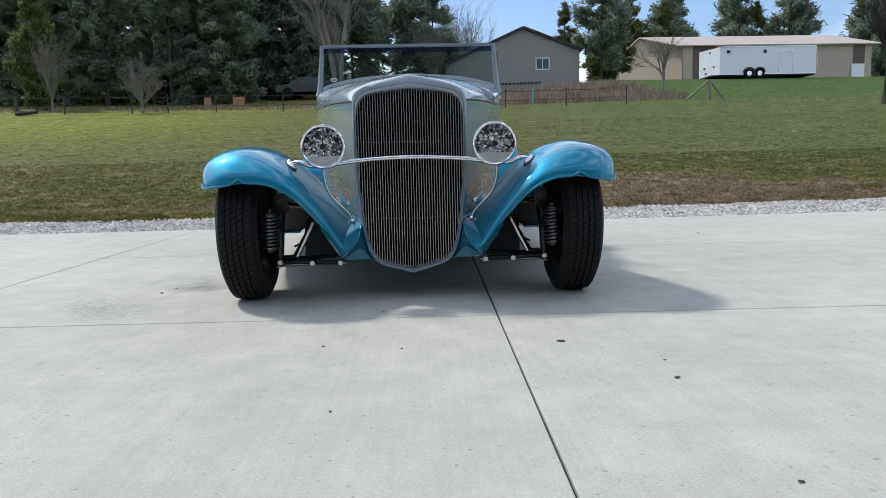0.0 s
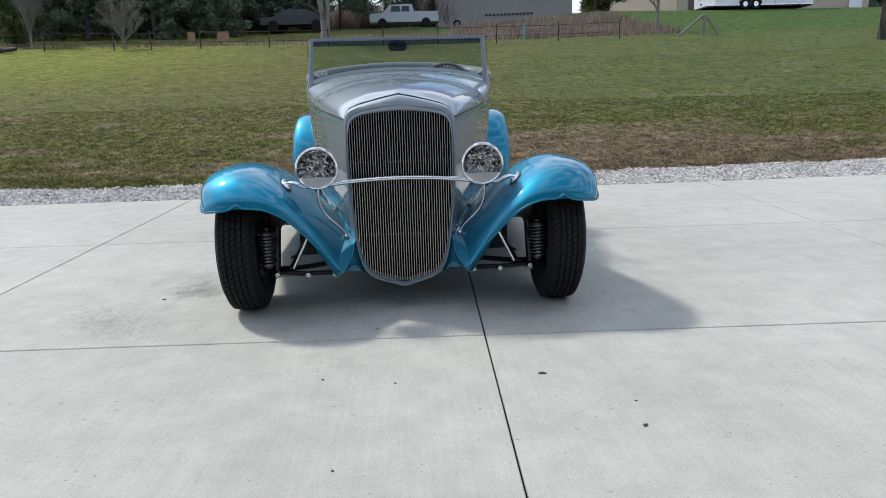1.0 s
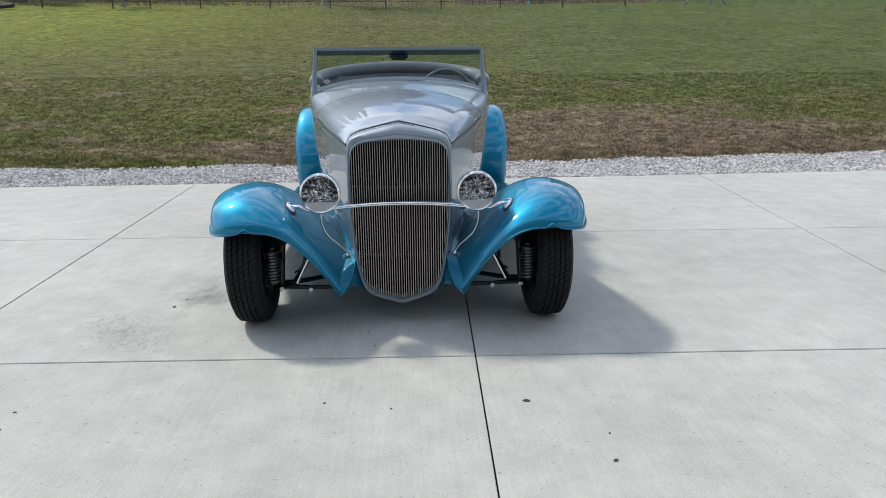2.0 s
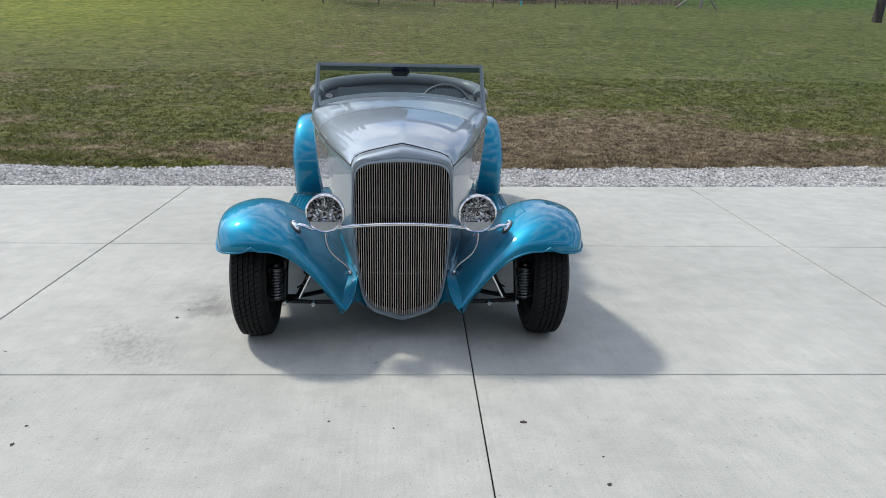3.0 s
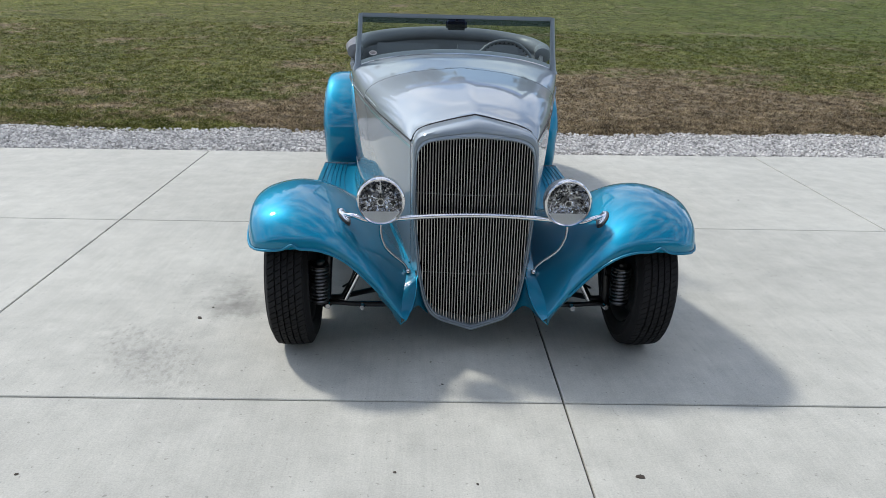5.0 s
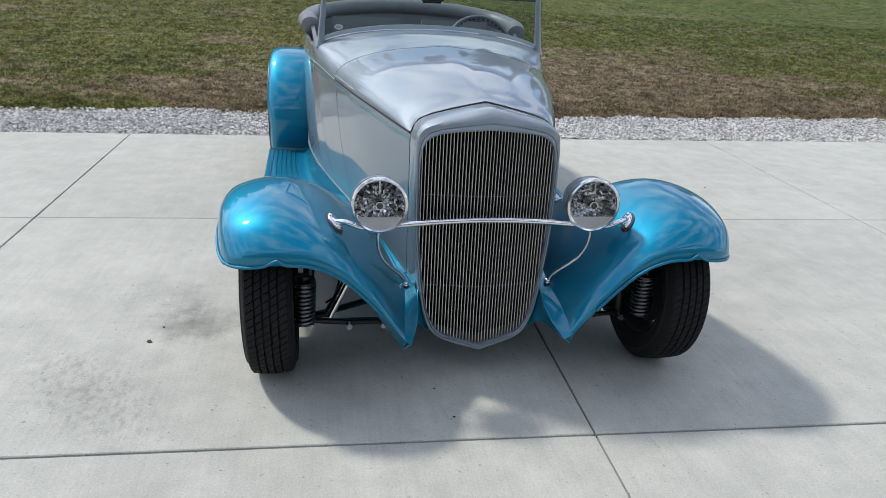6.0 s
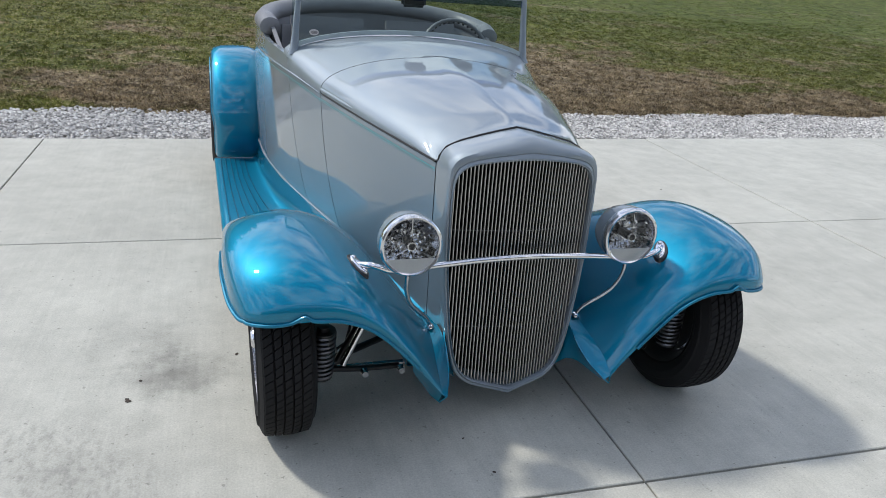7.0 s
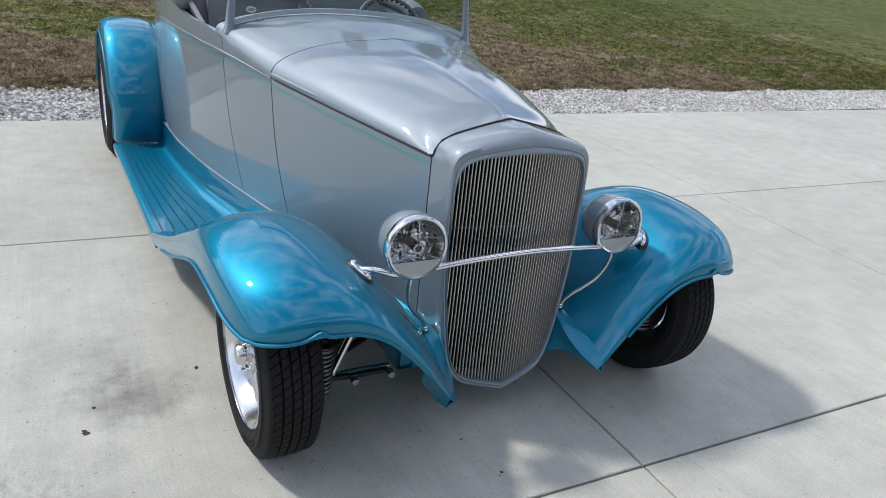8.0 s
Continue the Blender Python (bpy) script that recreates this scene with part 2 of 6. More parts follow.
    straw.outputs[0].default_value, soil.outputs[0].default_value = (0.34, 0.29, 0.16, 1), (0.030, 0.027, 0.013, 1)
    col = mix(gap.outputs["Result"], mix(pale.outputs["Result"], col, straw.outputs[0]), soil.outputs[0])
    # thick dark winter green on the rise by the trailer
    rise = n.new("ShaderNodeMapRange")
    rise.inputs["From Min"].default_value, rise.inputs["From Max"].default_value = 31.0, 35.0
    rise.inputs["To Max"].default_value = 0.8
    l.new(calc("ADD", sep.outputs["Y"], calc("MINIMUM", calc("SUBTRACT", sep.outputs["X"], 13.0), 0.0)), rise.inputs["Value"])
    deep = ramp(noise_node(3.0, 8.0, (1, 1, 1), 0.7), 0.38, (0.020, 0.055, 0.009), 0.62, (0.070, 0.135, 0.024))
    col = mix(rise.outputs["Result"], col, deep)
    lush, back = n.new("ShaderNodeMapRange"), n.new("ShaderNodeMapRange")
    lush.inputs["From Min"].default_value, lush.inputs["From Max"].default_value, lush.inputs["To Max"].default_value = 0.0, 9.0, 0.28
    back.inputs["From Min"].default_value, back.inputs["From Max"].default_value = 7.5, 14.0
    l.new(sep.outputs["X"], lush.inputs["Value"])
    l.new(sep.outputs["Y"], back.inputs["Value"])
    col = mix(calc("MULTIPLY", lush.outputs["Result"], back.outputs["Result"]), col, deep)
    # brighter yellow-green towards the fence on the open side, sunlight painted into the colour
    west, north = n.new("ShaderNodeMapRange"), n.new("ShaderNodeMapRange")
    west.inputs["From Min"].default_value, west.inputs["From Max"].default_value, west.inputs["To Max"].default_value = -2.0, -13.0, 0.75
    north.inputs["From Min"].default_value, north.inputs["From Max"].default_value = 13.0, 25.0
    l.new(sep.outputs["X"], west.inputs["Value"])
    l.new(sep.outputs["Y"], north.inputs["Value"])
    sunlit = ramp(noise_node(2.0, 9.0, (1, 1, 1), 0.72), 0.36, (0.105, 0.145, 0.016), 0.66, (0.265, 0.275, 0.046))
    col = mix(calc("MULTIPLY", west.outputs["Result"], north.outputs["Result"]), col, sunlit)
    # tufts and hollows
    clump = n.new("ShaderNodeMapRange")
    clump.inputs["From Min"].default_value, clump.inputs["From Max"].default_value = 0.36, 0.64
    clump.inputs["To Min"].default_value, clump.inputs["To Max"].default_value = 0.60, 1.36
    l.new(noise_node(4.2, 7.0, (0.85, 1.1, 1), 0.74), clump.inputs["Value"])
    tuft = n.new("ShaderNodeVectorMath")
    tuft.operation = "SCALE"
    l.new(col, tuft.inputs[0])
    l.new(clump.outputs["Result"], tuft.inputs["Scale"])
    col = tuft.outputs["Vector"]
    l.new(col, b.inputs["Base Color"])
    bn = n.new("ShaderNodeBump")
    bn.inputs["Strength"].default_value, bn.inputs["Distance"].default_value = 0.7, 0.04
    l.new(noise_node(14.0, 8.0, (1, 1, 1), 0.75), bn.inputs["Height"])
    l.new(bn.outputs["Normal"], b.inputs["Normal"])
    return m, col


LAWN, _ = ground_material()
xs = np.unique(np.concatenate([np.linspace(-600, -60, 12), np.linspace(-60, -12, 40), np.linspace(-12, 16, 113), np.linspace(16, 60, 38), np.linspace(60, 600, 12)]))
ys = np.unique(np.concatenate([np.linspace(-300, -14, 8), np.linspace(-14, 4.0, 10), np.linspace(4.0, 14, 70), np.linspace(14, 60, 70), np.linspace(60, 120, 15), np.linspace(120, 900, 10)]))
gv = [(x, y, land(x, y)) for y in ys for x in xs]
gf = [(j * len(xs) + i, j * len(xs) + i + 1, (j + 1) * len(xs) + i + 1, (j + 1) * len(xs) + i) for j in range(len(ys) - 1) for i in range(len(xs) - 1)]
ground = as_object("ground", from_lists("ground", gv, gf), LAWN)
tagged(ground, "patchy green spring lawn with worn brown areas", "lawn", kind="structure")


def concrete_material():
    m = bpy.data.materials.new("concrete")
    m.use_nodes = True
    n, l = m.node_tree.nodes, m.node_tree.links
    b = n["Principled BSDF"]
    b.inputs["Roughness"].default_value, b.inputs["Specular IOR Level"].default_value = 0.75, 0.35
    geo = n.new("ShaderNodeNewGeometry")
    info = n.new("ShaderNodeObjectInfo")

    def tex(scale, detail, stretch=(1, 1, 1), rough=0.55):
        mp, t = n.new("ShaderNodeMapping"), n.new("ShaderNodeTexNoise")
        mp.inputs["Scale"].default_value = stretch
        t.inputs["Scale"].default_value, t.inputs["Detail"].default_value, t.inputs["Roughness"].default_value = scale, detail, rough
        l.new(geo.outputs["Position"], mp.inputs["Vector"])
        l.new(mp.outputs["Vector"], t.inputs["Vector"])
        return t.outputs["Fac"]

    def calc(op, a, c=None, d=None):
        x = n.new("ShaderNodeMath")
        x.operation = op
        for i, v in enumerate((a, c, d)):
            if v is None:
                continue
            if isinstance(v, (int, float)):
                x.inputs[i].default_value = v
            else:
                l.new(v, x.inputs[i])
        return x.outputs[0]

    def span(v, a, c, p, q):
        r = n.new("ShaderNodeMapRange")
        r.inputs["From Min"].default_value, r.inputs["From Max"].default_value = a, c
        r.inputs["To Min"].default_value, r.inputs["To Max"].default_value = p, q
        l.new(v, r.inputs["Value"])
        return r.outputs["Result"]

    cloud = span(tex(0.8, 7.0), 0.3, 0.7, 0.90, 1.07)
    mottled = span(tex(6.0, 6.0, (1, 1, 1), 0.7), 0.3, 0.7, 0.86, 1.09)
    broom_t = tex(4.0, 6.0, (14, 0.6, 1), 0.7)
    broom = span(broom_t, 0.3, 0.7, 0.94, 1.05)
    grain_t = tex(160.0, 3.0)
    grain = span(grain_t, 0.3, 0.7, 0.87, 1.09)
    pits = span(tex(45.0, 2.0), 0.67, 0.73, 1.0, 0.66)
    piece = span(info.outputs["Random"], 0.0, 1.0, 0.97, 1.03)
    v = calc("MULTIPLY", calc("MULTIPLY", calc("MULTIPLY", cloud, mottled), calc("MULTIPLY", broom, grain)), calc("MULTIPLY", pits, piece))
    # smudges: (x, y, reach, depth)
    sep = n.new("ShaderNodeSeparateXYZ")
    l.new(geo.outputs["Position"], sep.inputs[0])
    rag = tex(7.0, 6.0, (1, 1, 1), 0.7)
    for sx, sy, r, k in STAINS:
        dx, dy = calc("SUBTRACT", sep.outputs["X"], sx), calc("SUBTRACT", sep.outputs["Y"], sy)
        d = calc("SQRT", calc("ADD", calc("MULTIPLY", dx, dx), calc("MULTIPLY", dy, dy)))
        d = calc("MULTIPLY_ADD", calc("SUBTRACT", rag, 0.5), 2.2 * r, d)
        v = calc("MULTIPLY", v, span(d, 0.0, r, 1 - k, 1.0))
    # damp tread prints beside the car
    dx, dy = calc("SUBTRACT", sep.outputs["X"], -1.30), calc("SUBTRACT", sep.outputs["Y"], -0.08)
    along = calc("ADD", calc("MULTIPLY", dx, 0.64), calc("MULTIPLY", dy, -0.77))
    across = calc("ADD", calc("MULTIPLY", dx, 0.77), calc("MULTIPLY", dy, 0.64))
    reach = calc("SQRT", calc("ADD", calc("MULTIPLY", calc("MULTIPLY", along, along), 4.0), calc("MULTIPLY", calc("MULTIPLY", across, across), 26.0)))
    mask = span(calc("ADD", reach, calc("MULTIPLY", rag, 0.5)), 0.75, 1.2, 1.0, 0.0)
    blots = span(tex(30.0, 3.0, (1.5, 0.8, 1), 0.6), 0.44, 0.66, 0.0, 1.0)
    v = calc("MULTIPLY", v, calc("SUBTRACT", 1.0, calc("MULTIPLY", calc("MULTIPLY", mask, blots), 0.22)))
    col = n.new("ShaderNodeVectorMath")
    col.operation = "SCALE"
    col.inputs[0].default_value = (0.470, 0.465, 0.412)
    l.new(v, col.inputs["Scale"])
    l.new(col.outputs["Vector"], b.inputs["Base Color"])
    bn = n.new("ShaderNodeBump")
    bn.inputs["Strength"].default_value, bn.inputs["Distance"].default_value = 0.35, 0.002
    l.new(calc("ADD", calc("MULTIPLY", broom_t, 0.8), calc("MULTIPLY", grain_t, 0.5)), bn.inputs["Height"])
    l.new(bn.outputs["Normal"], b.inputs["Normal"])
    return m


STAINS = [(-1.03, 0.40, 0.20, 0.5), (-1.12, 0.66, 0.22, 0.22), (-1.30, -0.10, 0.36, 0.13), (-1.31, 0.75, 0.3, 0.10), (-1.45, 0.30, 0.5, 0.06), (-0.75, -1.05, 0.45, 0.07), (1.6, 0.9, 0.5, 0.06), (0.9, -1.1, 0.5, 0.05)]
CONCRETE = concrete_material()
JOINT = material("dark joint filler", (0.010, 0.0095, 0.009), 0.95, vary=0.4, scale=30)

# joints as lines across the drive: x at y = 0 and slant; y at x = 0 and slant
X_LINES = [(-9.2, 0.0), (-6.9, -0.02), (-4.5, -0.02), (-2.072, -0.0187), (0.337, 0.022), (2.79, 0.090), (5.6, 0.09), (8.4, 0.09), (11.2, 0.09), (14.0, 0.09)]
Y_LINES = [(-12.0, 0.0), (-9.4, 0.0), (-7.1, 0.0), (-4.9, -0.01), (-2.75, -0.018), (-0.44, -0.021), (1.71, -0.012)]


def crossing(xl, yl):
    (a, b), (c, d) = xl, yl
    y = (c + d * a) / (1 - d * b)
    return Vector((a + b * y, y))


def edge_crossing(xl):
    x = xl[0] + xl[1] * 4.0
    return Vector((x, edge_y(x)))


drive_base = as_object("joint_filler", from_lists("joint_filler", [(-9.1, -11.9, -0.014), (13.9, -11.9, -0.014), (14.2, 4.2, -0.014), (-9.1, 3.8, -0.014)], [(0, 1, 2, 3)]), JOINT)
driveway = thing("pavement", "light grey concrete driveway cast in large panels", "driveway")
tagged(driveway, kind="structure")
drive_base.parent = driveway


def slab(corners, gaps):
    """One cast panel with eased edges; gaps: half joint widths on its four sides."""
    c = [Vector(p) for p in corners]
    ring = []
    for inset, z in ((0.0, -0.10), (0.0, -0.003), (0.003, 0.0)):
        row = []
        for i in range(4):
            p, q, r = c[i - 1], c[i], c[(i + 1) % 4]
            e0, e1 = (q - p).normalized(), (r - q).normalized()
            n0, n1 = Vector((-e0.y, e0.x)), Vector((-e1.y, e1.x))
            s = q + n0 * (gaps[i - 1] + inset) + n1 * (gaps[i] + inset)
            row.append((s.x, s.y, z))
        ring.append(row)
    verts = [v for row in ring for v in row]
    faces = [(8, 9, 10, 11)]
    for k in (0, 4):
        for i in range(4):
            j = (i + 1) % 4
            faces.append((k + i, k + j, k + 4 + j, k + 4 + i))
    return from_lists("concrete_panel", verts, faces)


for i in range(len(X_LINES) - 1):
    for j in range(len(Y_LINES)):
        a, b = X_LINES[i], X_LINES[i + 1]
        low = Y_LINES[j]
        if j + 1 < len(Y_LINES):
            up = (crossing(b, Y_LINES[j + 1]), crossing(a, Y_LINES[j + 1]))
        else:
            up = (edge_crossing(b), edge_crossing(a))
        gx0 = 0.0040 if i == 3 else 0.0032
        gx1 = 0.0040 if i + 1 == 3 else 0.0032
        gy0 = 0.0047 if j == 5 else 0.0034
        gy1 = 0.0047 if j + 1 == 5 else 0.0034
        gx0, gx1 = (0.0055 if i == 5 else gx0), (0.0055 if i + 1 == 5 else gx1)
        gy0, gy1 = (0.0044 if j == 6 else gy0), (0.0044 if j + 1 == 6 else gy1)
        me = slab((crossing(a, low), crossing(b, low), *up), (gy0, gx1, gy1, gx0))
        as_object("concrete_panel", me, CONCRETE, driveway, smooth=False)


# ---- gravel strip ----
GRAVEL = material("pale crushed stone", (0.64, 0.62, 0.585), 0.85, vary=0.25, scale=3.0, fine=60.0)
gn = GRAVEL.node_tree
g_geo = gn.nodes.new("ShaderNodeNewGeometry")
g_rng = gn.nodes.new("ShaderNodeMapRange")
g_rng.inputs["To Min"].default_value, g_rng.inputs["To Max"].default_value = 0.36, 1.15
g_mul = gn.nodes.new("ShaderNodeVectorMath")
g_mul.operation = "SCALE"
old_link = gn.nodes["Principled BSDF"].inputs["Base Color"].links[0]
g_src = old_link.from_socket
gn.links.new(g_geo.outputs["Random Per Island"], g_rng.inputs["Value"])
gn.links.new(g_src, g_mul.inputs[0])
gn.links.new(g_rng.outputs["Result"], g_mul.inputs["Scale"])
gn.links.new(g_mul.outputs["Vector"], gn.nodes["Principled BSDF"].inputs["Base Color"])

STONE = np.array([(1, 0, 0), (-1, 0, 0), (0, 1, 0), (0, -1, 0), (0, 0, 1), (0, 0, -1)], float)
STONE_F = np.array([(0, 2, 4), (2, 1, 4), (1, 3, 4), (3, 0, 4), (2, 0, 5), (1, 2, 5), (3, 1, 5), (0, 3, 5)])


def scatter_stones(name, count, x0, x1, size0, size1, rng):
    vs, fs = [], []
    for k in range(count):
        x = rng.uniform(x0, x1)
        e, g = edge_y(x), gravel_y(x)
        v = rng.random()
        y = e + 0.03 + (g - e) * v
        if v > 0.88 and rng.random() < (v - 0.88) * 4:
            continue
        s = rng.uniform(size0, size1)
        p = STONE * s * rng.uniform(0.6, 1.2, (6, 3)) * (1, 1, 0.7)
        q = rng.uniform(0, 6.28)
        c, d = math.cos(q), math.sin(q)
        p = np.stack([p[:, 0] * c - p[:, 1] * d, p[:, 0] * d + p[:, 1] * c, p[:, 2]], 1)
        p += (x, y, max(lerp(v, [0, 0.1, 0.9, 1], [-0.035, -0.012, 0.03, 0.055]), land(x, y) + 0.016) + s * rng.uniform(0, 0.5))
        fs.append(STONE_F + 6 * len(vs))
        vs.append(p)
    return from_lists(name, np.concatenate(vs), np.concatenate(fs).tolist())


rng = np.random.default_rng(4)
gx = np.linspace(-10, 15, 126)
def bed_point(x, v):
    y = edge_y(x) - 0.02 + (gravel_y(x) + 0.05 - edge_y(x)) * v
    z = lerp(v, [0, 0.1, 0.9, 1], [-0.05, -0.03, 0.012, 0.03])
    return (x, y, z if v < 0.2 or v == 1 else max(z, land(x, y) + 0.012))


gb = [bed_point(x, v) for v in (0, 0.1, 0.3, 0.5, 0.7, 0.9, 1) for x in gx]
gbf = [(j * 126 + i, j * 126 + i + 1, (j + 1) * 126 + i + 1, (j + 1) * 126 + i) for j in range(6) for i in range(125)]
bed = as_object("gravel_bed", from_lists("gravel_bed", gb, gbf), material("gravel fines", (0.44, 0.43, 0.41), 0.9, vary=0.35, scale=25, fine=90, bump=1.0, bump_scale=60))
tagged(bed, "pale grey crushed stone edging along the concrete", "gravel", kind="structure")
stones = as_object("gravel", scatter_stones("gravel", 50000, -8.5, 12, 0.007, 0.023, rng), GRAVEL, smooth=False)
tagged(stones, "loose pale crushed stones along the drive", "gravel", kind="stuff")


# ---- grass blades ----
def grass(name, tufts, per, x0, x1, y0, y1, h0, h1, rng, wide=1.0):
    """Tufts of short blades, thinning out with distance."""
    x = rng.uniform(x0, x1, tufts)
    y = y0 + (y1 - y0) * rng.random(tufts) ** 1.7
    keep = np.array([yy > gravel_y(xx) + 0.02 + 0.04 * math.sin(xx * 23) for xx, yy in zip(x, y)])
    x, y = x[keep], y[keep]
    z = np.array([land(a, b) for a, b in zip(x, y)])
    tall = rng.uniform(h0, h1, len(x))
    x, y, z, tall = (np.repeat(v, per) for v in (x, y, z, tall))
    n = len(x)
    x, y = x + rng.normal(0, 0.022, n), y + rng.normal(0, 0.022, n)
    q, p = rng.uniform(0, 6.28, n), rng.uniform(0, 6.28, n)
    h = tall * rng.uniform(0.5, 1.0, n)
    lean = rng.uniform(0.3, 1.6, n) * h
    w = rng.uniform(0.003, 0.007, n) * wide
    a = np.stack([x - np.cos(q) * w, y - np.sin(q) * w, z - 0.006], 1)
    b = np.stack([x + np.cos(q) * w, y + np.sin(q) * w, z - 0.006], 1)
    c = np.stack([x + np.cos(p) * lean, y + np.sin(p) * lean, z + h], 1)
    v = np.stack([a, b, c], 1).reshape(-1, 3)
    return from_lists(name, v, np.arange(len(v)).reshape(-1, 3).tolist())


def blade_material():
    """The lawn's own colours on thin blades that let light through."""
    m = LAWN.copy()
    m.name = "grass blades and straw"
    n, l = m.node_tree.nodes, m.node_tree.links
    b = n["Principled BSDF"]
    l.remove(b.inputs["Normal"].links[0])
    src = b.inputs["Base Color"].links[0].from_socket
    geo, rg, mul = n.new("ShaderNodeNewGeometry"), n.new("ShaderNodeMapRange"), n.new("ShaderNodeVectorMath")
    mul.operation = "SCALE"
    rg.inputs["To Min"].default_value, rg.inputs["To Max"].default_value = 0.9, 1.75
    l.new(geo.outputs["Random Per Island"], rg.inputs["Value"])
    l.new(src, mul.inputs[0])
    l.new(rg.outputs["Result"], mul.inputs["Scale"])
    l.new(mul.outputs["Vector"], b.inputs["Base Color"])
    tl, mx = n.new("ShaderNodeBsdfTranslucent"), n.new("ShaderNodeMixShader")
    l.new(mul.outputs["Vector"], tl.inputs["Color"])
    l.new(b.outputs["BSDF"], mx.inputs[1])
    l.new(tl.outputs["BSDF"], mx.inputs[2])
    l.new(mx.outputs["Shader"], n["Material Output"].inputs["Surface"])
    return m


BLADE = blade_material()
blades = as_object("grass", grass("grass", 42000, 9, -10, 14, 4.9, 14, 0.014, 0.050, rng), BLADE, smooth=False)
tagged(blades, "short patchy spring grass with dry thatch", "grass", kind="stuff")
far_blades = as_object("grass", grass("grass", 36000, 6, -17, 19, 5.2, 26, 0.014, 0.036, rng, 1.5), BLADE, smooth=False)
tagged(far_blades, "mown spring lawn running up the slope", "grass", kind="stuff")


# ---- the car ----
car = thing("roadster", "silver and teal hot rod roadster parked on concrete", "car", pose(.010, 0, 0, 0, 0, .44))


def both(build):
    for s in (-1, 1):
        build(s)


def flip(rows, s):
    return [[(p[0] * s, p[1], p[2]) for p in r] for r in rows]


# front fenders: guide curves from the outer lip over the crown to the frame, front to back
FENDER = [
    [(.802, -.188, .495), (.823, -.158, .494), (.846, -.080, .508), (.860, .06, .532), (.868, .26, .508), (.870, .50, .420), (.868, .80, .300), (.868, 1.27, .148)],
    [(.780, -.211, .499), (.803, -.190, .523), (.830, -.105, .578), (.846, .06, .610), (.855, .26, .592), (.862, .50, .500), (.866, .82, .360), (.869, 1.28, .190)],
    [(.740, -.230, .503), (.750, -.218, .549), (.768, -.130, .616), (.780, .06, .648), (.790, .26, .632), (.800, .50, .525), (.815, .84, .348), (.830, 1.28, .194)],
    [(.665, -.243, .510), (.668, -.226, .562), (.674, -.140, .630), (.680, .06, .664), (.685, .26, .650), (.695, .50, .545), (.715, .85, .366), (.740, 1.28, .196)],
    [(.575, -.243, .508), (.573, -.226, .551), (.570, -.140, .601), (.570, .06, .632), (.575, .26, .625), (.585, .50, .535), (.610, .85, .375), (.650, 1.28, .202)],
    [(.480, -.238, .462), (.476, -.228, .493), (.468, -.150, .532), (.462, .05, .558), (.468, .26, .554), (.480, .50, .500), (.515, .85, .375), (.560, 1.28, .214)],
    [(.372, -.234, .355), (.370, -.226, .382), (.364, -.155, .420), (.358, .03, .450), (.370, .25, .452), (.395, .50, .425), (.440, .85, .358), (.500, 1.28, .245)],
    [(.278, -.230, .238), (.277, -.216, .254), (.274, -.150, .288), (.262, .00, .330), (.282, .22, .342), (.318, .50, .336), (.376, .85, .328), (.445, 1.28, .316)],
]


# the front of the lip flares out a little
FENDER = [[(x + .014 * min(max((x - .55) / .25, 0), 1) * min(max((.35 - y) / .25, 0), 1), y, z) for x, y, z in g] for g in FENDER]


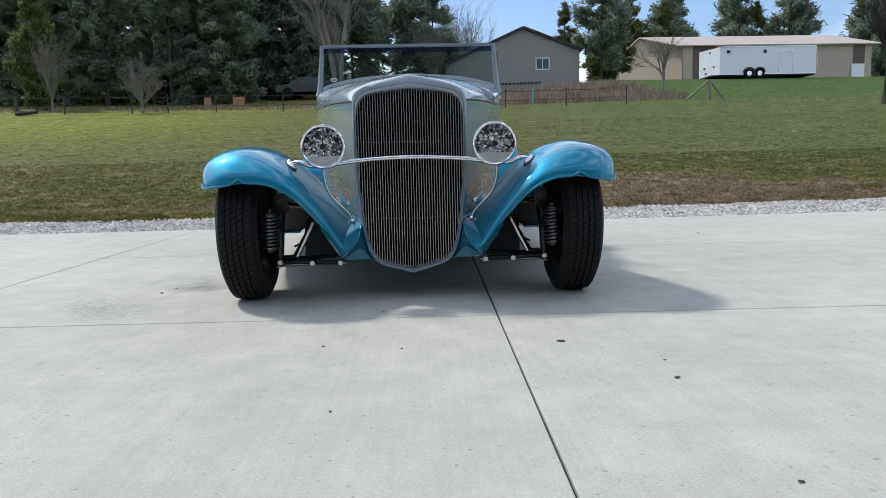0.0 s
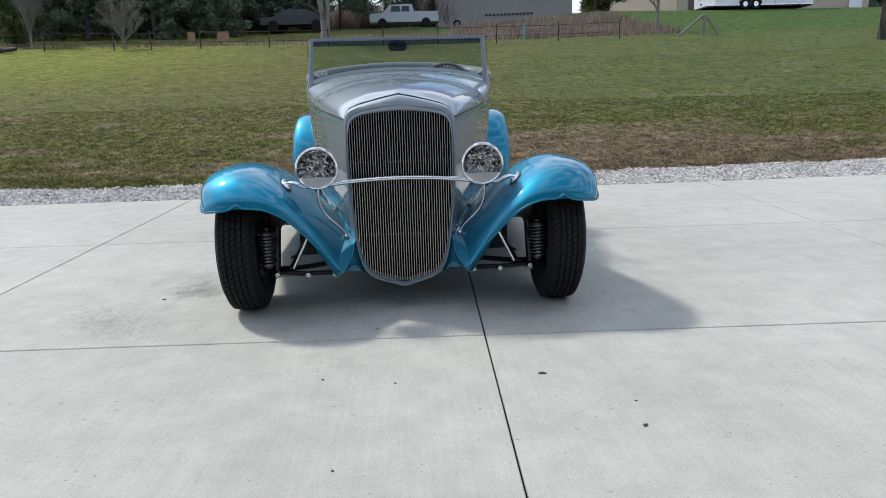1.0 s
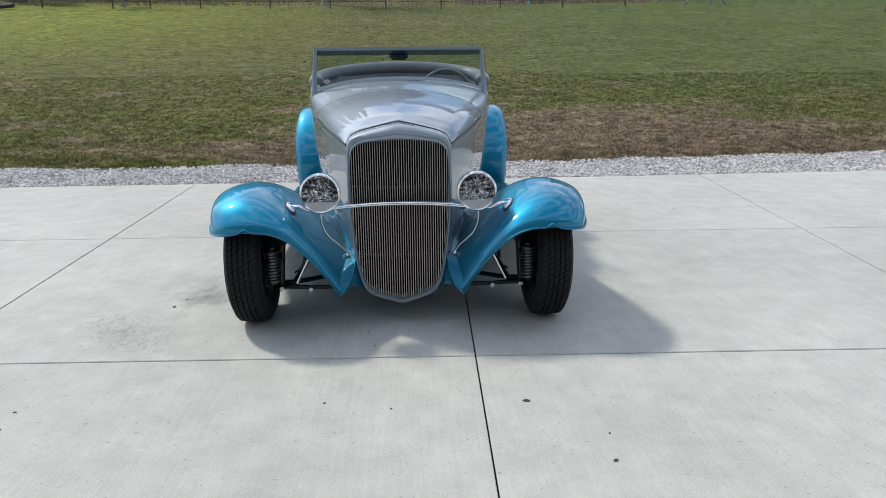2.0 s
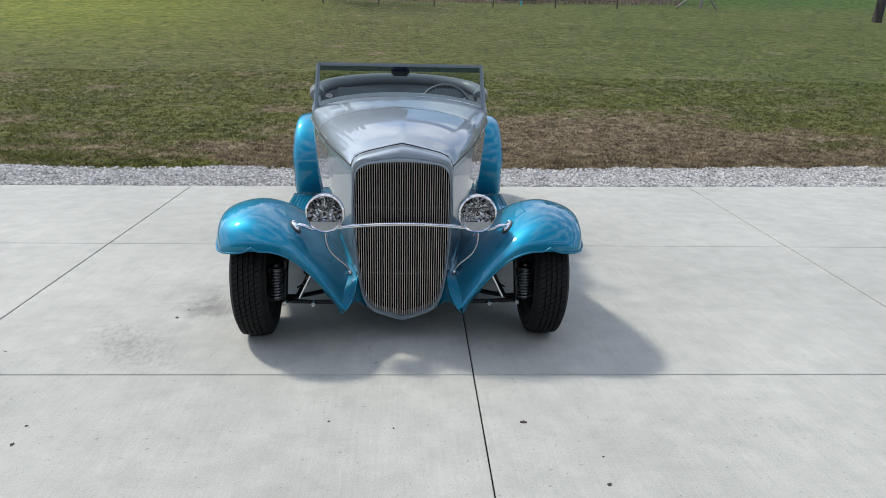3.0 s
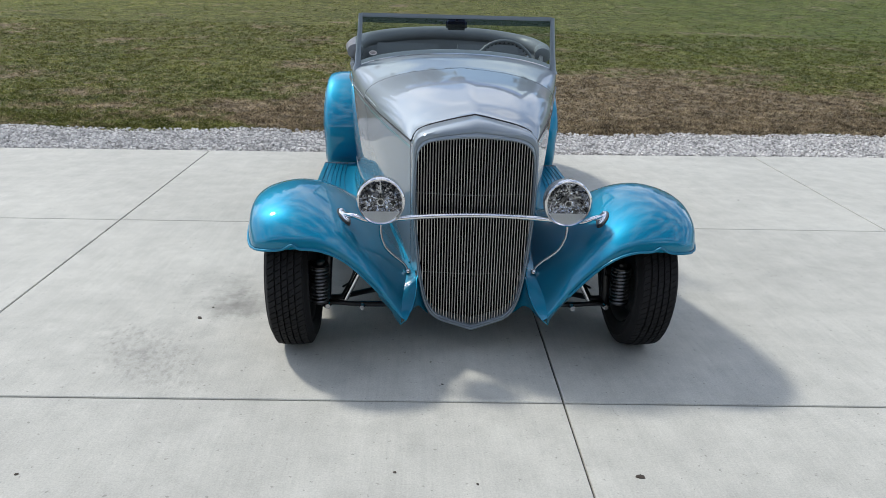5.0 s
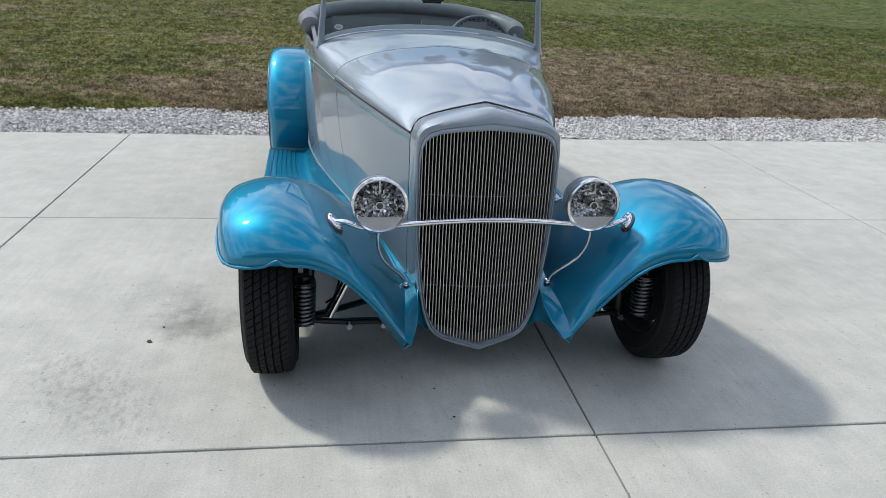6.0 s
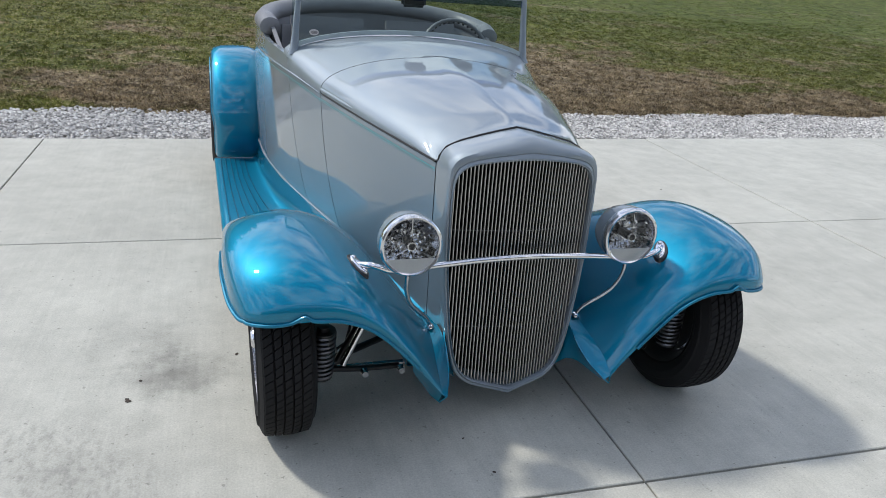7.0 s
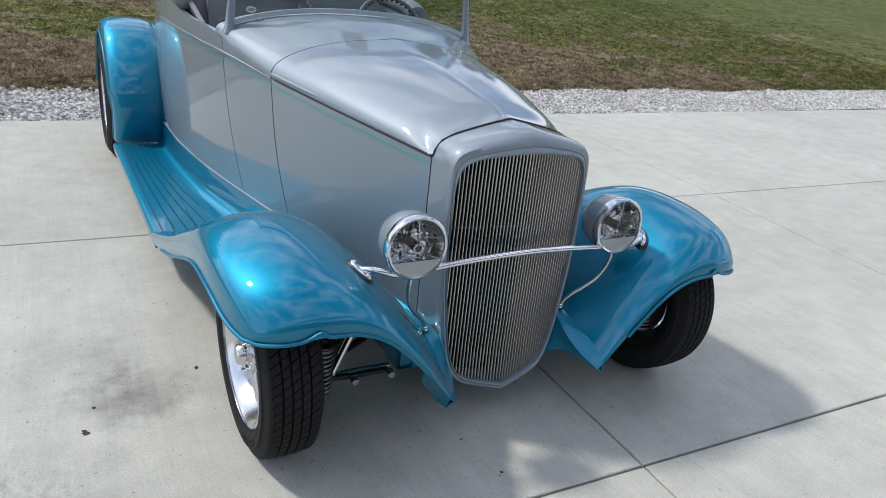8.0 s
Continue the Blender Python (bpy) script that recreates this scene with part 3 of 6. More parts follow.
def front_fender(s):
    rows = flip(patch(FENDER, 36, 52), s)
    bm = bmesh.new()
    sheet(bm, rows)
    fender = thick(part("front_fender", bm, TEAL, car, "teal metallic crowned front fender", sharp=80), 0.005)
    # rolled bead round the lip, with its small peak over the tyre
    lip = []
    front = [r for r in rows[0]]
    for p in front[::-1]:
        peak = 0.026 * math.exp(-abs(abs(p[0]) - 0.676) / 0.016)
        lip.append((p[0], p[1] - 0.004, p[2] + peak - 0.002))
    side = [r[0] for r in rows if r[0][1] < 1.02][2:]
    lip += [(p[0] + 0.002 * s, p[1], p[2]) for p in side]
    lip = lip[4:]
    bm = bmesh.new()
    tube(bm, smooth_line(lip, 150), 0.0048, 8)
    part("bead", bm, BEAD, fender)
    # dark undercoat inside
    bm = bmesh.new()
    sheet(bm, flip([[(p[0] * .985, p[1] + .014, p[2] - .012) for p in r[2:30]] for r in patch(FENDER, 36, 52)[3:]], s))
    part("undercoat", bm, DARK, fender, "dull black undercoat", sharp=80)
    # ledge from the fender's nose along the foot of the grille shell, and its front face
    nose = [(abs(r[-1][0]), r[-1][1], r[-1][2] + .001) for r in rows if r[-1][1] < .13]
    inner = [(.262, -.228, .226), (.238, -.16, .252), (.226, -.10, .282), (.222, -.045, .318), (.228, .03, .334), (.244, .13, .340)]
    bm = bmesh.new()
    rows2 = flip([smooth_line([a, b], 4) for a, b in zip(smooth_line(nose, 24), smooth_line(inner, 24))], s)
    sheet(bm, rows2)
    thick(part("ledge", bm, TEAL, fender, sharp=80), 0.004)
    # valley between the fender's inner edge and the hood side
    bm = bmesh.new()
    rows3 = []
    for y in np.linspace(.09, .82, 30):
        xo = lerp(y, [p[1] for p in FENDER[7]], [p[0] for p in FENDER[7]])
        zo = lerp(y, [p[1] for p in FENDER[7]], [p[2] for p in FENDER[7]])
        xi = lerp(y, [.075, .30, .60, .93, 1.15], [.245, .278, .325, .385, .433])
        rows3.append([(xo + .004, y, zo), (xo * .6 + xi * .4, y, zo - .004), (xi + .003, y, lerp(y, [.09, .5, .84], [.342, .340, .322])), (xi - .006, y, lerp(y, [.09, .5, .84], [.350, .346, .324]))])
    sheet(bm, flip(rows3, s))
    thick(part("valley_panel", bm, TEAL, fender, sharp=80), 0.003)
    # downturned face of the nose, arched towards the shell
    bm = bmesh.new()
    top = smooth_line(inner[:4] + [(.215, -.02, .33), (.205, .0, .34)], 20)
    bot = smooth_line([(.284, -.222, .206), (.255, -.165, .215), (.232, -.11, .225), (.212, -.07, .215), (.195, -.045, .19), (.175, -.03, .165)], 20)
    sheet(bm, flip([smooth_line([a, b], 5) for a, b in zip(top, bot)], s))
    thick(part("apron", bm, TEAL, fender, sharp=80), 0.004)
    bm = bmesh.new()
    edge = smooth_line([FENDER[7][0], (.284, -.222, .206)], 5)
    back = smooth_line([(.372, -.234, .352), (.36, -.20, .30), (.33, -.17, .252), (.300, -.19, .210)], 5)
    sheet(bm, flip([smooth_line([a, b], 4) for a, b in zip(edge, back)], s))
    thick(part("nose_cap", bm, TEAL, fender, sharp=80), 0.003)
    return fender


both(front_fender)


# running boards and splash aprons
SILL_Y = [.70, .93, 1.09, 1.38, 1.74, 2.0, 2.25, 2.66]
SILL_X = [.335, .385, .420, .483, .556, .590, .615, .626]


def running_board(s):
    def outer(y):
        return lerp(y, [1.24, 2.68], [.867, .899])

    rows = []
    for y in np.linspace(1.25, 2.68, 30):
        xo = outer(y)
        row = [(xo - .006, y, .135), (xo, y, .172), (xo - .003, y, .185), (xo - .011, y, .190)]
        row += [(xo - .02 - (xo - .02 - .690) * k / 6, y, .191) for k in range(7)]
        rows.append(row)
    bm = bmesh.new()
    sheet(bm, flip(rows, s))
    board = thick(part("running_board", bm, TEAL, car, "teal ribbed running board", sharp=50), 0.01)
    # ribs coloured darker, to carry the shade of the grooves beside them
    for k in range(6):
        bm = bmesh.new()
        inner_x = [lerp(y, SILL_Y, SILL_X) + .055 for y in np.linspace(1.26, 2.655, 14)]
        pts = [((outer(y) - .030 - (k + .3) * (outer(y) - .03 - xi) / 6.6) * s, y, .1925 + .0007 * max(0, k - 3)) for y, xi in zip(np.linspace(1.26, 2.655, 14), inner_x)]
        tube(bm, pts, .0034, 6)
        part("rib", bm, SHADED_TEAL, board)
    bm = bmesh.new()
    box(bm, (.775 * s, 2.655, .1935), (.235, .010, .008), .003)
    part("end_trim", bm, BRUSHED, board, "thin bright end strip")
    # splash apron, stepped up to the body
    rows = []
    for y in np.linspace(.86, 2.68, 36):
        xi = lerp(y, SILL_Y, SILL_X)
        xo = lerp(y, [.86, 1.24, 1.8, 2.68], [.60, .685, .690, .692])
        lift = lerp(y, [.86, 1.28, 2.7], [.245, .191, .191])
        prof = [(0, 0), (.20, .01), (.40, .02), (.60, .04), (.74, .08), (.84, .18), (.91, .36), (.96, .64), (1.0, 1.0)]
        rows.append([(xo + (xi - xo) * a, y, lift + (.325 - lift) * b) for a, b in prof])
    bm = bmesh.new()
    sheet(bm, flip(rows, s))
    thick(part("splash_apron", bm, TEAL, board, sharp=80), 0.005)
    bm = bmesh.new()
    tube(bm, [((lerp(y, SILL_Y, SILL_X) + .002) * s, y, .325) for y in np.linspace(.93, 2.6, 28)], .005, 6)
    part("sill_bead", bm, SILVER, board)


both(running_board)


# rear fenders
def rear_fender(s):
    guides = []
    cy, cz = 3.17, .30
    for x, r in ((.598, .560), (.650, .582), (.755, .588), (.835, .580), (.878, .560), (.892, .535), (.898, .505), (.898, .490)):
        g = []
        for a in np.linspace(197, 6, 15):
            q = radians(a)
            stretch = 1.0 if a > 90 else 1.0 + .18 * (90 - a) / 90
            rr = r * (1 - .12 * max(0, (a - 115) / 60))
            g.append((x - (.012 if a > 165 and x > .86 else 0), cy + math.cos(q) * rr * stretch, cz + math.sin(q) * rr * .90))
        guides.append(g)
    bm = bmesh.new()
    sheet(bm, flip(patch(guides, 30, 50), s))
    fender = thick(part("rear_fender", bm, TEAL, car, "teal metallic rear fender", sharp=80), 0.006)
    bm = bmesh.new()
    tube(bm, [(p[0] * s, p[1], p[2]) for p in smooth_line(guides[-1], 60)], .006, 8)
    part("bead", bm, BEAD, fender)
    bm = bmesh.new()
    tube(bm, [((p[0] + .004) * s, p[1], p[2] + .003) for p in smooth_line(guides[0], 60)], .006, 8)
    part("welting", bm, TEAL, fender)


both(rear_fender)

# ---- body shell ----
Y_TOP = [.075, .30, .60, .93, 1.15, 1.32, 1.40]
X_SIDE = [.247, .318, .402, .475, .525, .562, .575]
Z_SIDE = [.853, .871, .890, .905, .945, .985, .995]
Z_MID = [.946, .984, .025 + 1.0, 1.054, 1.083, 1.103, 1.108]
SHARP = [2.2, 2.5, 2.8, 3.0, 3.0, 3.0, 3.0]


TOP_CURVE = smooth_line(list(zip(Y_TOP, X_SIDE, Z_SIDE, Z_MID, SHARP)), 240)
SHELL_X, SHELL_Z = [0, .06, .12, .18, .219, .237, .2425, .26], [.952, .940, .926, .910, .892, .867, .842, .842]


def top_row(y, n=33):
    xs_, zs_, zm, p = (float(np.interp(y, TOP_CURVE[:, 0], TOP_CURVE[:, i])) for i in (1, 2, 3, 4))
    blend = max(0, 1 - (y - .078) / .16) ** 2
    drop = 0.40 * (zm - zs_)
    row = []
    for k in range(n):
        u = -math.cos(math.pi * k / (n - 1))
        c = 1 - (1 - abs(u) ** p) ** (1 / p)
        z = zm - drop * u * u - (zm - zs_ - drop) * c + 0.006 * max(0, 1 - abs(u) * 7) * (y < .95)
        shell_z = .53 + (lerp(abs(u * xs_), SHELL_X, SHELL_Z) - .53) * 1.006 + .001
        row.append((u * xs_, y, z * (1 - blend) + max(shell_z, zs_) * blend))
    return row


bm = bmesh.new()
sheet(bm, [top_row(y) for y in np.linspace(.0775, .9284, 40)])
hood = thick(part("hood", bm, SILVER, car, "silver metallic hood top with a faint centre crease", sharp=80), 0.006)

SIDE_Y = [.075, .30, .60, .93, 1.15, 1.32, 1.6, 1.9, 2.2, 2.5, 2.8, 3.1, 3.5, 3.8]
BELT_X = [.247, .318, .402, .475, .525, .562, .598, .620, .630, .630, .615, .585, .525, .45]
FOOT_X = [.245, .278, .325, .385, .433, .470, .529, .577, .610, .622, .610, .58, .52, .45]
FOOT_Z = [.338, .330, .326, .324, .323, .322, .320, .320, .32, .32, .34, .37, .42, .46]


SIDE_CURVE = smooth_line(list(zip(SIDE_Y, BELT_X, FOOT_X, FOOT_Z)), 300)


def side_row(y, top, s, n=14):
    bx, fx, fz = (float(np.interp(y, SIDE_CURVE[:, 0], SIDE_CURVE[:, i])) for i in (1, 2, 3))
    row = []
    for k in range(n):
        f = k / (n - 1)
        z = fz + (top - fz) * f
        row.append(((fx + (bx - fx) * f ** 0.8 + lerp(y, [.08, .5], [0, .012]) * math.sin(math.pi * f)) * s, y, z))
    return row


def door_top(y):
    return lerp(y, [.93, 1.15, 1.32, 1.42, 1.55, 1.75, 1.90, 2.1, 2.4, 2.7, 3.0, 3.3, 3.6, 3.8], [.902, .942, .982, 1.0, 1.004, 1.006, 1.014, 1.04, 1.055, 1.02, .96, .87, .75, .62])


def belt_z(y):
    return lerp(y, [.93, 1.15, 1.33, 1.7, 2.5], [.902, .921, .932, .934, .924])


# the cowl: one skin from sill over the top to the other sill, and the ledge behind it under the windshield
bm = bmesh.new()
cowl_rows = []
for y in np.linspace(.932, 1.327, 16):
    top = top_row(y)
    sides = [[p for p in side_row(y, top[0][2] - .006, s)] for s in (-1, 1)]
    cowl_rows.append(sides[0] + top + sides[1][::-1])
sheet(bm, cowl_rows)
cowl = thick(part("cowl", bm, SILVER, car, "silver cowl below the windshield", sharp=80), 0.005)
bm = bmesh.new()
sheet(bm, [top_row(y) for y in np.linspace(1.327, 1.40, 6)])
thick(part("cowl_ledge", bm, SILVER, cowl, sharp=80), 0.006)


def body_sides(s):
    name = "hood_side"
    bm = bmesh.new()
    sheet(bm, [side_row(y, lerp(y, Y_TOP, Z_SIDE) - 0.006, s) for y in np.linspace(.080, .926, 26)])
    panel = thick(part(name, bm, SILVER, car, "smooth silver hood side panel", sharp=80), 0.004)
    bm = bmesh.new()
    sheet(bm, [side_row(y, door_top(y), s) for y in np.linspace(1.333, 2.34, 26)])
    door = thick(part("door", bm, SILVER, car, "silver door without a handle", sharp=80), 0.02)
    bm = bmesh.new()
    sheet(bm, [side_row(y, door_top(y), s) for y in np.linspace(2.345, 3.79, 32)])
    thick(part("quarter_panel", bm, SILVER, car, sharp=80), 0.006)
    # dark seams
    for y in (.929, 1.330):
        bm = bmesh.new()
        tube(bm, [(p[0] - .003 * s, p[1], p[2]) for p in side_row(y, door_top(y) if y > 1 else .90, s)], 0.0028, 5)
        part("seam", bm, GASKET, car)
    bm = bmesh.new()
    pts = [(lerp(y, Y_TOP, X_SIDE) * s, y, lerp(y, Y_TOP, Z_SIDE) - 0.003) for y in np.linspace(.078, .90, 20)]
    tube(bm, pts, 0.0042, 6)
    part("hood_gap", bm, GASKET, car)
    # belt line: raised moulding aft of the hood, twin pinstripe below it
    bm = bmesh.new()
    tube(bm, [((lerp(y, SIDE_Y, BELT_X) + .004) * s, y, belt_z(y)) for y in np.linspace(.93, 2.5, 40)], [0.0015 + 0.003 * min(1, k / 9) for k in range(40)], 8)
    part("belt_moulding", bm, SILVER, car)
    bm = bmesh.new()
    tube(bm, smooth_line([((lerp(y, Y_TOP, X_SIDE) - .001) * s, y, lerp(y, Y_TOP, Z_SIDE) + .012) for y in (.62, .70, .8, .9, .925)], 14), [.001, .003] + [.0055] * 12, 8)
    part("hood_moulding", bm, SILVER, hood)
    for off, y0, w in ((.026, -.01, .0015), (.033, .06, .0007)):
        bm = bmesh.new()
        strip = []
        for y in np.linspace(.082, 2.3, 70):
            top = door_top(y) if y > .93 else lerp(y, Y_TOP, Z_SIDE)
            r = side_row(y, top, s, 40)
            zt = (belt_z(y) if y > .93 else top) - off
            zs_ = [p[2] for p in r]
            out = []
            for z in (zt - w, zt + w):
                x = float(np.interp(z, zs_, [abs(p[0]) for p in r]))
                out.append(((x + .0012) * s, y, z))
            strip.append(out)
        sheet(bm, strip)
        part("pinstripe", bm, STRIPE, car, "thin teal pinstripe")


both(body_sides)

# seam between hood and shell, hood and cowl
for y, r in ((.0768, .0050), (.929, .0018)):
    bm = bmesh.new()
    tube(bm, [(p[0], p[1], p[2] - .001) for p in top_row(max(y, .0751))], r, 6)
    part("seam", bm, GASKET, car)

# rear deck and cockpit
bm = bmesh.new()
rows = []
for y in np.linspace(2.44, 3.80, 18):
    zt, bx = door_top(y), lerp(y, SIDE_Y, BELT_X)
    crown = lerp(y, [2.4, 2.7, 3.2, 3.8], [.085, .085, .07, .04])
    rows.append([(math.sin(a) * bx, y, zt + crown * math.cos(a) ** 0.8) for a in np.linspace(-math.pi / 2, math.pi / 2, 21)])
sheet(bm, rows)
thick(part("rear_deck", bm, SILVER, car, sharp=80), 0.006)
bm = bmesh.new()
sheet(bm, [[(x, 3.795 + .02 * (1 - abs(x) / .45), z) for x in np.linspace(-.44, .44, 9)] for z in np.linspace(.44, .66, 5)])
thick(part("tail_panel", bm, SILVER, car, sharp=80), 0.006)
bm = bmesh.new()
box(bm, (0, 2.1, .40), (.92, 1.5, .03), .01)
part("floor_pan", bm, CARPET, car)
bm = bmesh.new()
rim = smooth_line([(-.590, 1.92, 1.060), (-.600, 2.00, 1.078), (-.605, 2.10, 1.090), (-.53, 2.30, 1.120), (-.30, 2.42, 1.152), (0, 2.45, 1.165), (.30, 2.42, 1.152), (.53, 2.30, 1.120), (.605, 2.10, 1.090), (.600, 2.00, 1.078), (.590, 1.92, 1.060)], 60)
tube(bm, rim, [.030] + [.052] * 58 + [.030], 14, flat=0.9)
part("cockpit_roll", bm, VINYL, car, "padded grey vinyl cockpit edge")
bm = bmesh.new()
sheet(bm, [[(p[0] * k, p[1] - (1 - k) * .25, p[2] - d) for p in [(-.555, 1.46, .970), (-.570, 1.72, .980)] + list(rim) + [(.570, 1.72, .980), (.555, 1.46, .970)]] for k, d in ((1.0, .0), (.97, .06), (.93, .20), (.90, .40), (.88, .62))])
thick(part("cockpit_lining", bm, VINYL, car, sharp=80), 0.02)


def bench(sx):
    bm = bmesh.new()
    lean = pose(0, 0, 0, -12)
    box(bm, (sx, 2.14, .83), (.50, .14, .56), .05, lean, 4)
    b = part("seat_back", bm, VINYL, car, "grey vinyl seat back", sharp=60)
    bm = bmesh.new()
    box(bm, (sx, 1.86, .56), (.50, .52, .16), .05, None, 4)
    part("seat", bm, VINYL, car, "grey vinyl seat cushion", sharp=60)


bench(-.265)
bench(.265)


def door_card(s):
    bm = bmesh.new()
    box(bm, (.535 * s, 1.72, .74), (.03, .72, .46), .012, pose(0, 0, 0, 0, 3 * s, 5.0 * -s))
    part("door_panel", bm, VINYL, car, sharp=60)


both(door_card)
bm = bmesh.new()
sheet(bm, [[(x, y, z - .06 * (abs(x) / .55) ** 2) for x in np.linspace(-.55, .55, 17)] for y, z in ((1.40, 1.106), (1.425, 1.098), (1.43, 1.07), (1.415, .95), (1.38, .86))])
thick(part("dashboard", bm, SILVER, car, sharp=60), 0.004)

# steering wheel on its column
WHEEL_M = pose(.316, 1.66, .994, 66)
wheel = new("steering_wheel")
wheel.parent, wheel.matrix_basis = car, WHEEL_M
tagged(wheel, "grey steering wheel with finger grips")
bm = bmesh.new()
ring = [(math.cos(q) * .178, math.sin(q) * .178, 0) for q in np.linspace(0, 2 * math.pi, 72, endpoint=False)]
tube(bm, ring, [.0095 + .0015 * math.cos(k * math.pi / 1.0) for k in range(72)], 10, closed=True)
part("rim", bm, VINYL, wheel)
bm = bmesh.new()
for k in range(40):
    q = 2 * math.pi * k / 40
    box(bm, (math.cos(q) * .164, math.sin(q) * .164, 0), (.007, .012, .011), .002, pose(0, 0, 0, 0, 0, math.degrees(q)), 1)
part("grips", bm, BLACK, wheel)
for a in (30, 150, 270):
    bm = bmesh.new()
    q = radians(a)
    tube(bm, [(math.cos(q) * .03, math.sin(q) * .03, -.02), (math.cos(q) * .10, math.sin(q) * .10, -.012), (math.cos(q) * .172, math.sin(q) * .172, 0)], .008, 8, flat=.5)
    part("spoke", bm, BRUSHED, wheel)
bm = bmesh.new()
lathe(bm, [(.0, .012), (.03, .010), (.042, -.004), (.04, -.03)], 24, pose(0, 0, 0, 0, -90, 0))
part("hub", bm, BLACK, wheel)
bm = bmesh.new()
tube(bm, [(.30, 1.64, 1.0), (.30, 1.36, .88), (.30, 1.1, .77)], .022, 12)
part("steering_column", bm, BRUSHED, car)

# ---- windshield ----
shield = new("windshield")
shield.parent = car
tagged(shield, "upright silver-framed windshield with tinted glass")


def post(s):
    bm = bmesh.new()
    rows = []
    for z, x, w, d in ((1.005, .541, .046, .050), (1.03, .537, .034, .036), (1.10, .531, .029, .026), (1.20, .522, .025, .022), (1.300, .515, .022, .020)):
        rows.append([(x * s + w * a, 1.312 + d * b, z) for a, b in ((-.5, -.3), (-.3, -.5), (.3, -.5), (.5, -.3), (.5, .3), (.3, .5), (-.3, .5), (-.5, .3), (-.5, -.3))])
    sheet(bm, rows)
    bmesh.ops.remove_doubles(bm, verts=bm.verts, dist=1e-5)
    bmesh.ops.holes_fill(bm, edges=[e for e in bm.edges if e.is_boundary])
    part("post", bm, SILVER, shield, sharp=60)


both(post)
bm = bmesh.new()
box(bm, (0, 1.312, 1.293), (1.03, .02, .020), .005)
part("top_rail", bm, SILVER, shield, sharp=60)
# seal strip; its pale aqua colour stands for a bright reflection along it
bm = bmesh.new()
prev = [top_row(1.315, 41)[k] for k in range(3, 38)]
sheet(bm, [[(p[0], 1.312, p[2] + .003) for p in prev], [(p[0], 1.312, p[2] + .022) for p in prev]])
thick(part("lower_seal", bm, material("seal with pale reflection painted in", (.42, .50, .52), .4, .2), shield, sharp=80), .012, 0)


def pane_rows(z_low, z_high):
    return [[(p[0] * 1.0, 1.312, z_low(p) + (z_high - z_low(p)) * f) for p in prev] for f in (0, .5, 1)]


bm = bmesh.new()
sheet(bm, pane_rows(lambda p: p[2] + .02, 1.254))
pane = part("glass", bm, GLASS, shield, "lightly tinted glass", smooth=False)
pane.visible_shadow = False
bm = bmesh.new()
sheet(bm, [[(-.516, 1.312, 1.254), (.516, 1.312, 1.254)], [(-.512, 1.312, 1.286), (.512, 1.312, 1.286)]])
band = part("sun_band", bm, SHADE_BAND, shield, "blue tint band", smooth=False)
band.visible_shadow = False
bm = bmesh.new()
box(bm, (0, 1.365, 1.252), (.115, .03, .058), .012, None, 3)
mirror = part("rear_view_mirror", bm, BLACK, shield, "black rear-view mirror", sharp=60)
bm = bmesh.new()
tube(bm, [(0, 1.36, 1.27), (0, 1.325, 1.282)], .008, 8)
part("mirror_arm", bm, BLACK, mirror)
STICKER = material("white decal", (.62, .60, .58), .5)
RED = material("red print", (.45, .05, .05), .5)
bm = bmesh.new()
bmesh.ops.create_circle(bm, cap_ends=True, segments=28, radius=1.0)
for v in bm.verts:
    v.co = Vector((-.452 + v.co.x * .021, 1.3095, 1.098 + v.co.y * .0125))
decal = part("decal", bm, STICKER, shield, "small oval white and grey decal", smooth=False)
bm = bmesh.new()
for dz, w in ((.0045, .022), (0, .030), (-.0045, .022)):
    box(bm, (-.452, 1.3085, 1.098 + dz), (w, .0006, .0024))
part("print", bm, material("grey print", (.22, .20, .20), .5), decal, smooth=False)

# ---- grille ----
OUTER = [(0, .112), (.050, .126), (.098, .138), (.140, .152), (.172, .178), (.196, .225), (.213, .30), (.2255, .40), (.236, .50), (.2415, .60), (.2435, .72), (.2435, .80), (.2425, .834), (.2370, .867), (.219, .892), (.180, .910), (.120, .926), (.060, .940), (0, .952)]
INNER = [(0, .133), (.048, .146), (.093, .158), (.130, .171), (.157, .193), (.178, .235), (.195, .305), (.2075, .40), (.2175, .50), (.2225, .60), (.2245, .70), (.2240, .766), (.2200, .809), (.2090, .839), (.188, .858), (.158, .869), (.110, .877), (.055, .883), (0, .886)]


def outline(half, n=60):
    p = smooth_line(half[1:-1], n)
    return np.concatenate([[half[0]], p, [half[-1]]])


OUT_LINE, IN_LINE = outline(OUTER), outline(INNER)


def ring_points(mix, y_mid, y_side, grow=0.0):
    """A closed outline between the shell's edge (0) and its opening (1), prow in the middle."""
    half = OUT_LINE * (1 - mix) + IN_LINE * mix
    mid = np.array((0, .53))
    half = mid + (half - mid) * (1 + grow)
    full = [(x, z) for x, z in half] + [(-x, z) for x, z in half[::-1][1:-1]]
    res = []
    for x, z in full:
        u = min(abs(x) / .2435, 1)
        res.append((x, y_mid + (y_side - y_mid) * u ** 1.3 + lerp(z, [.10, .2, .9, .96], [-.012, 0, .012, .03]), z))
    return res


def rings_to(bm, rings):
    vs = [[bm.verts.new(p) for p in r] for r in rings]
    for a, b in zip(vs, vs[1:]):
        n = len(a)
        for j in range(n):
            bm.faces.new((a[j], a[(j + 1) % n], b[(j + 1) % n], b[j]))
    return vs


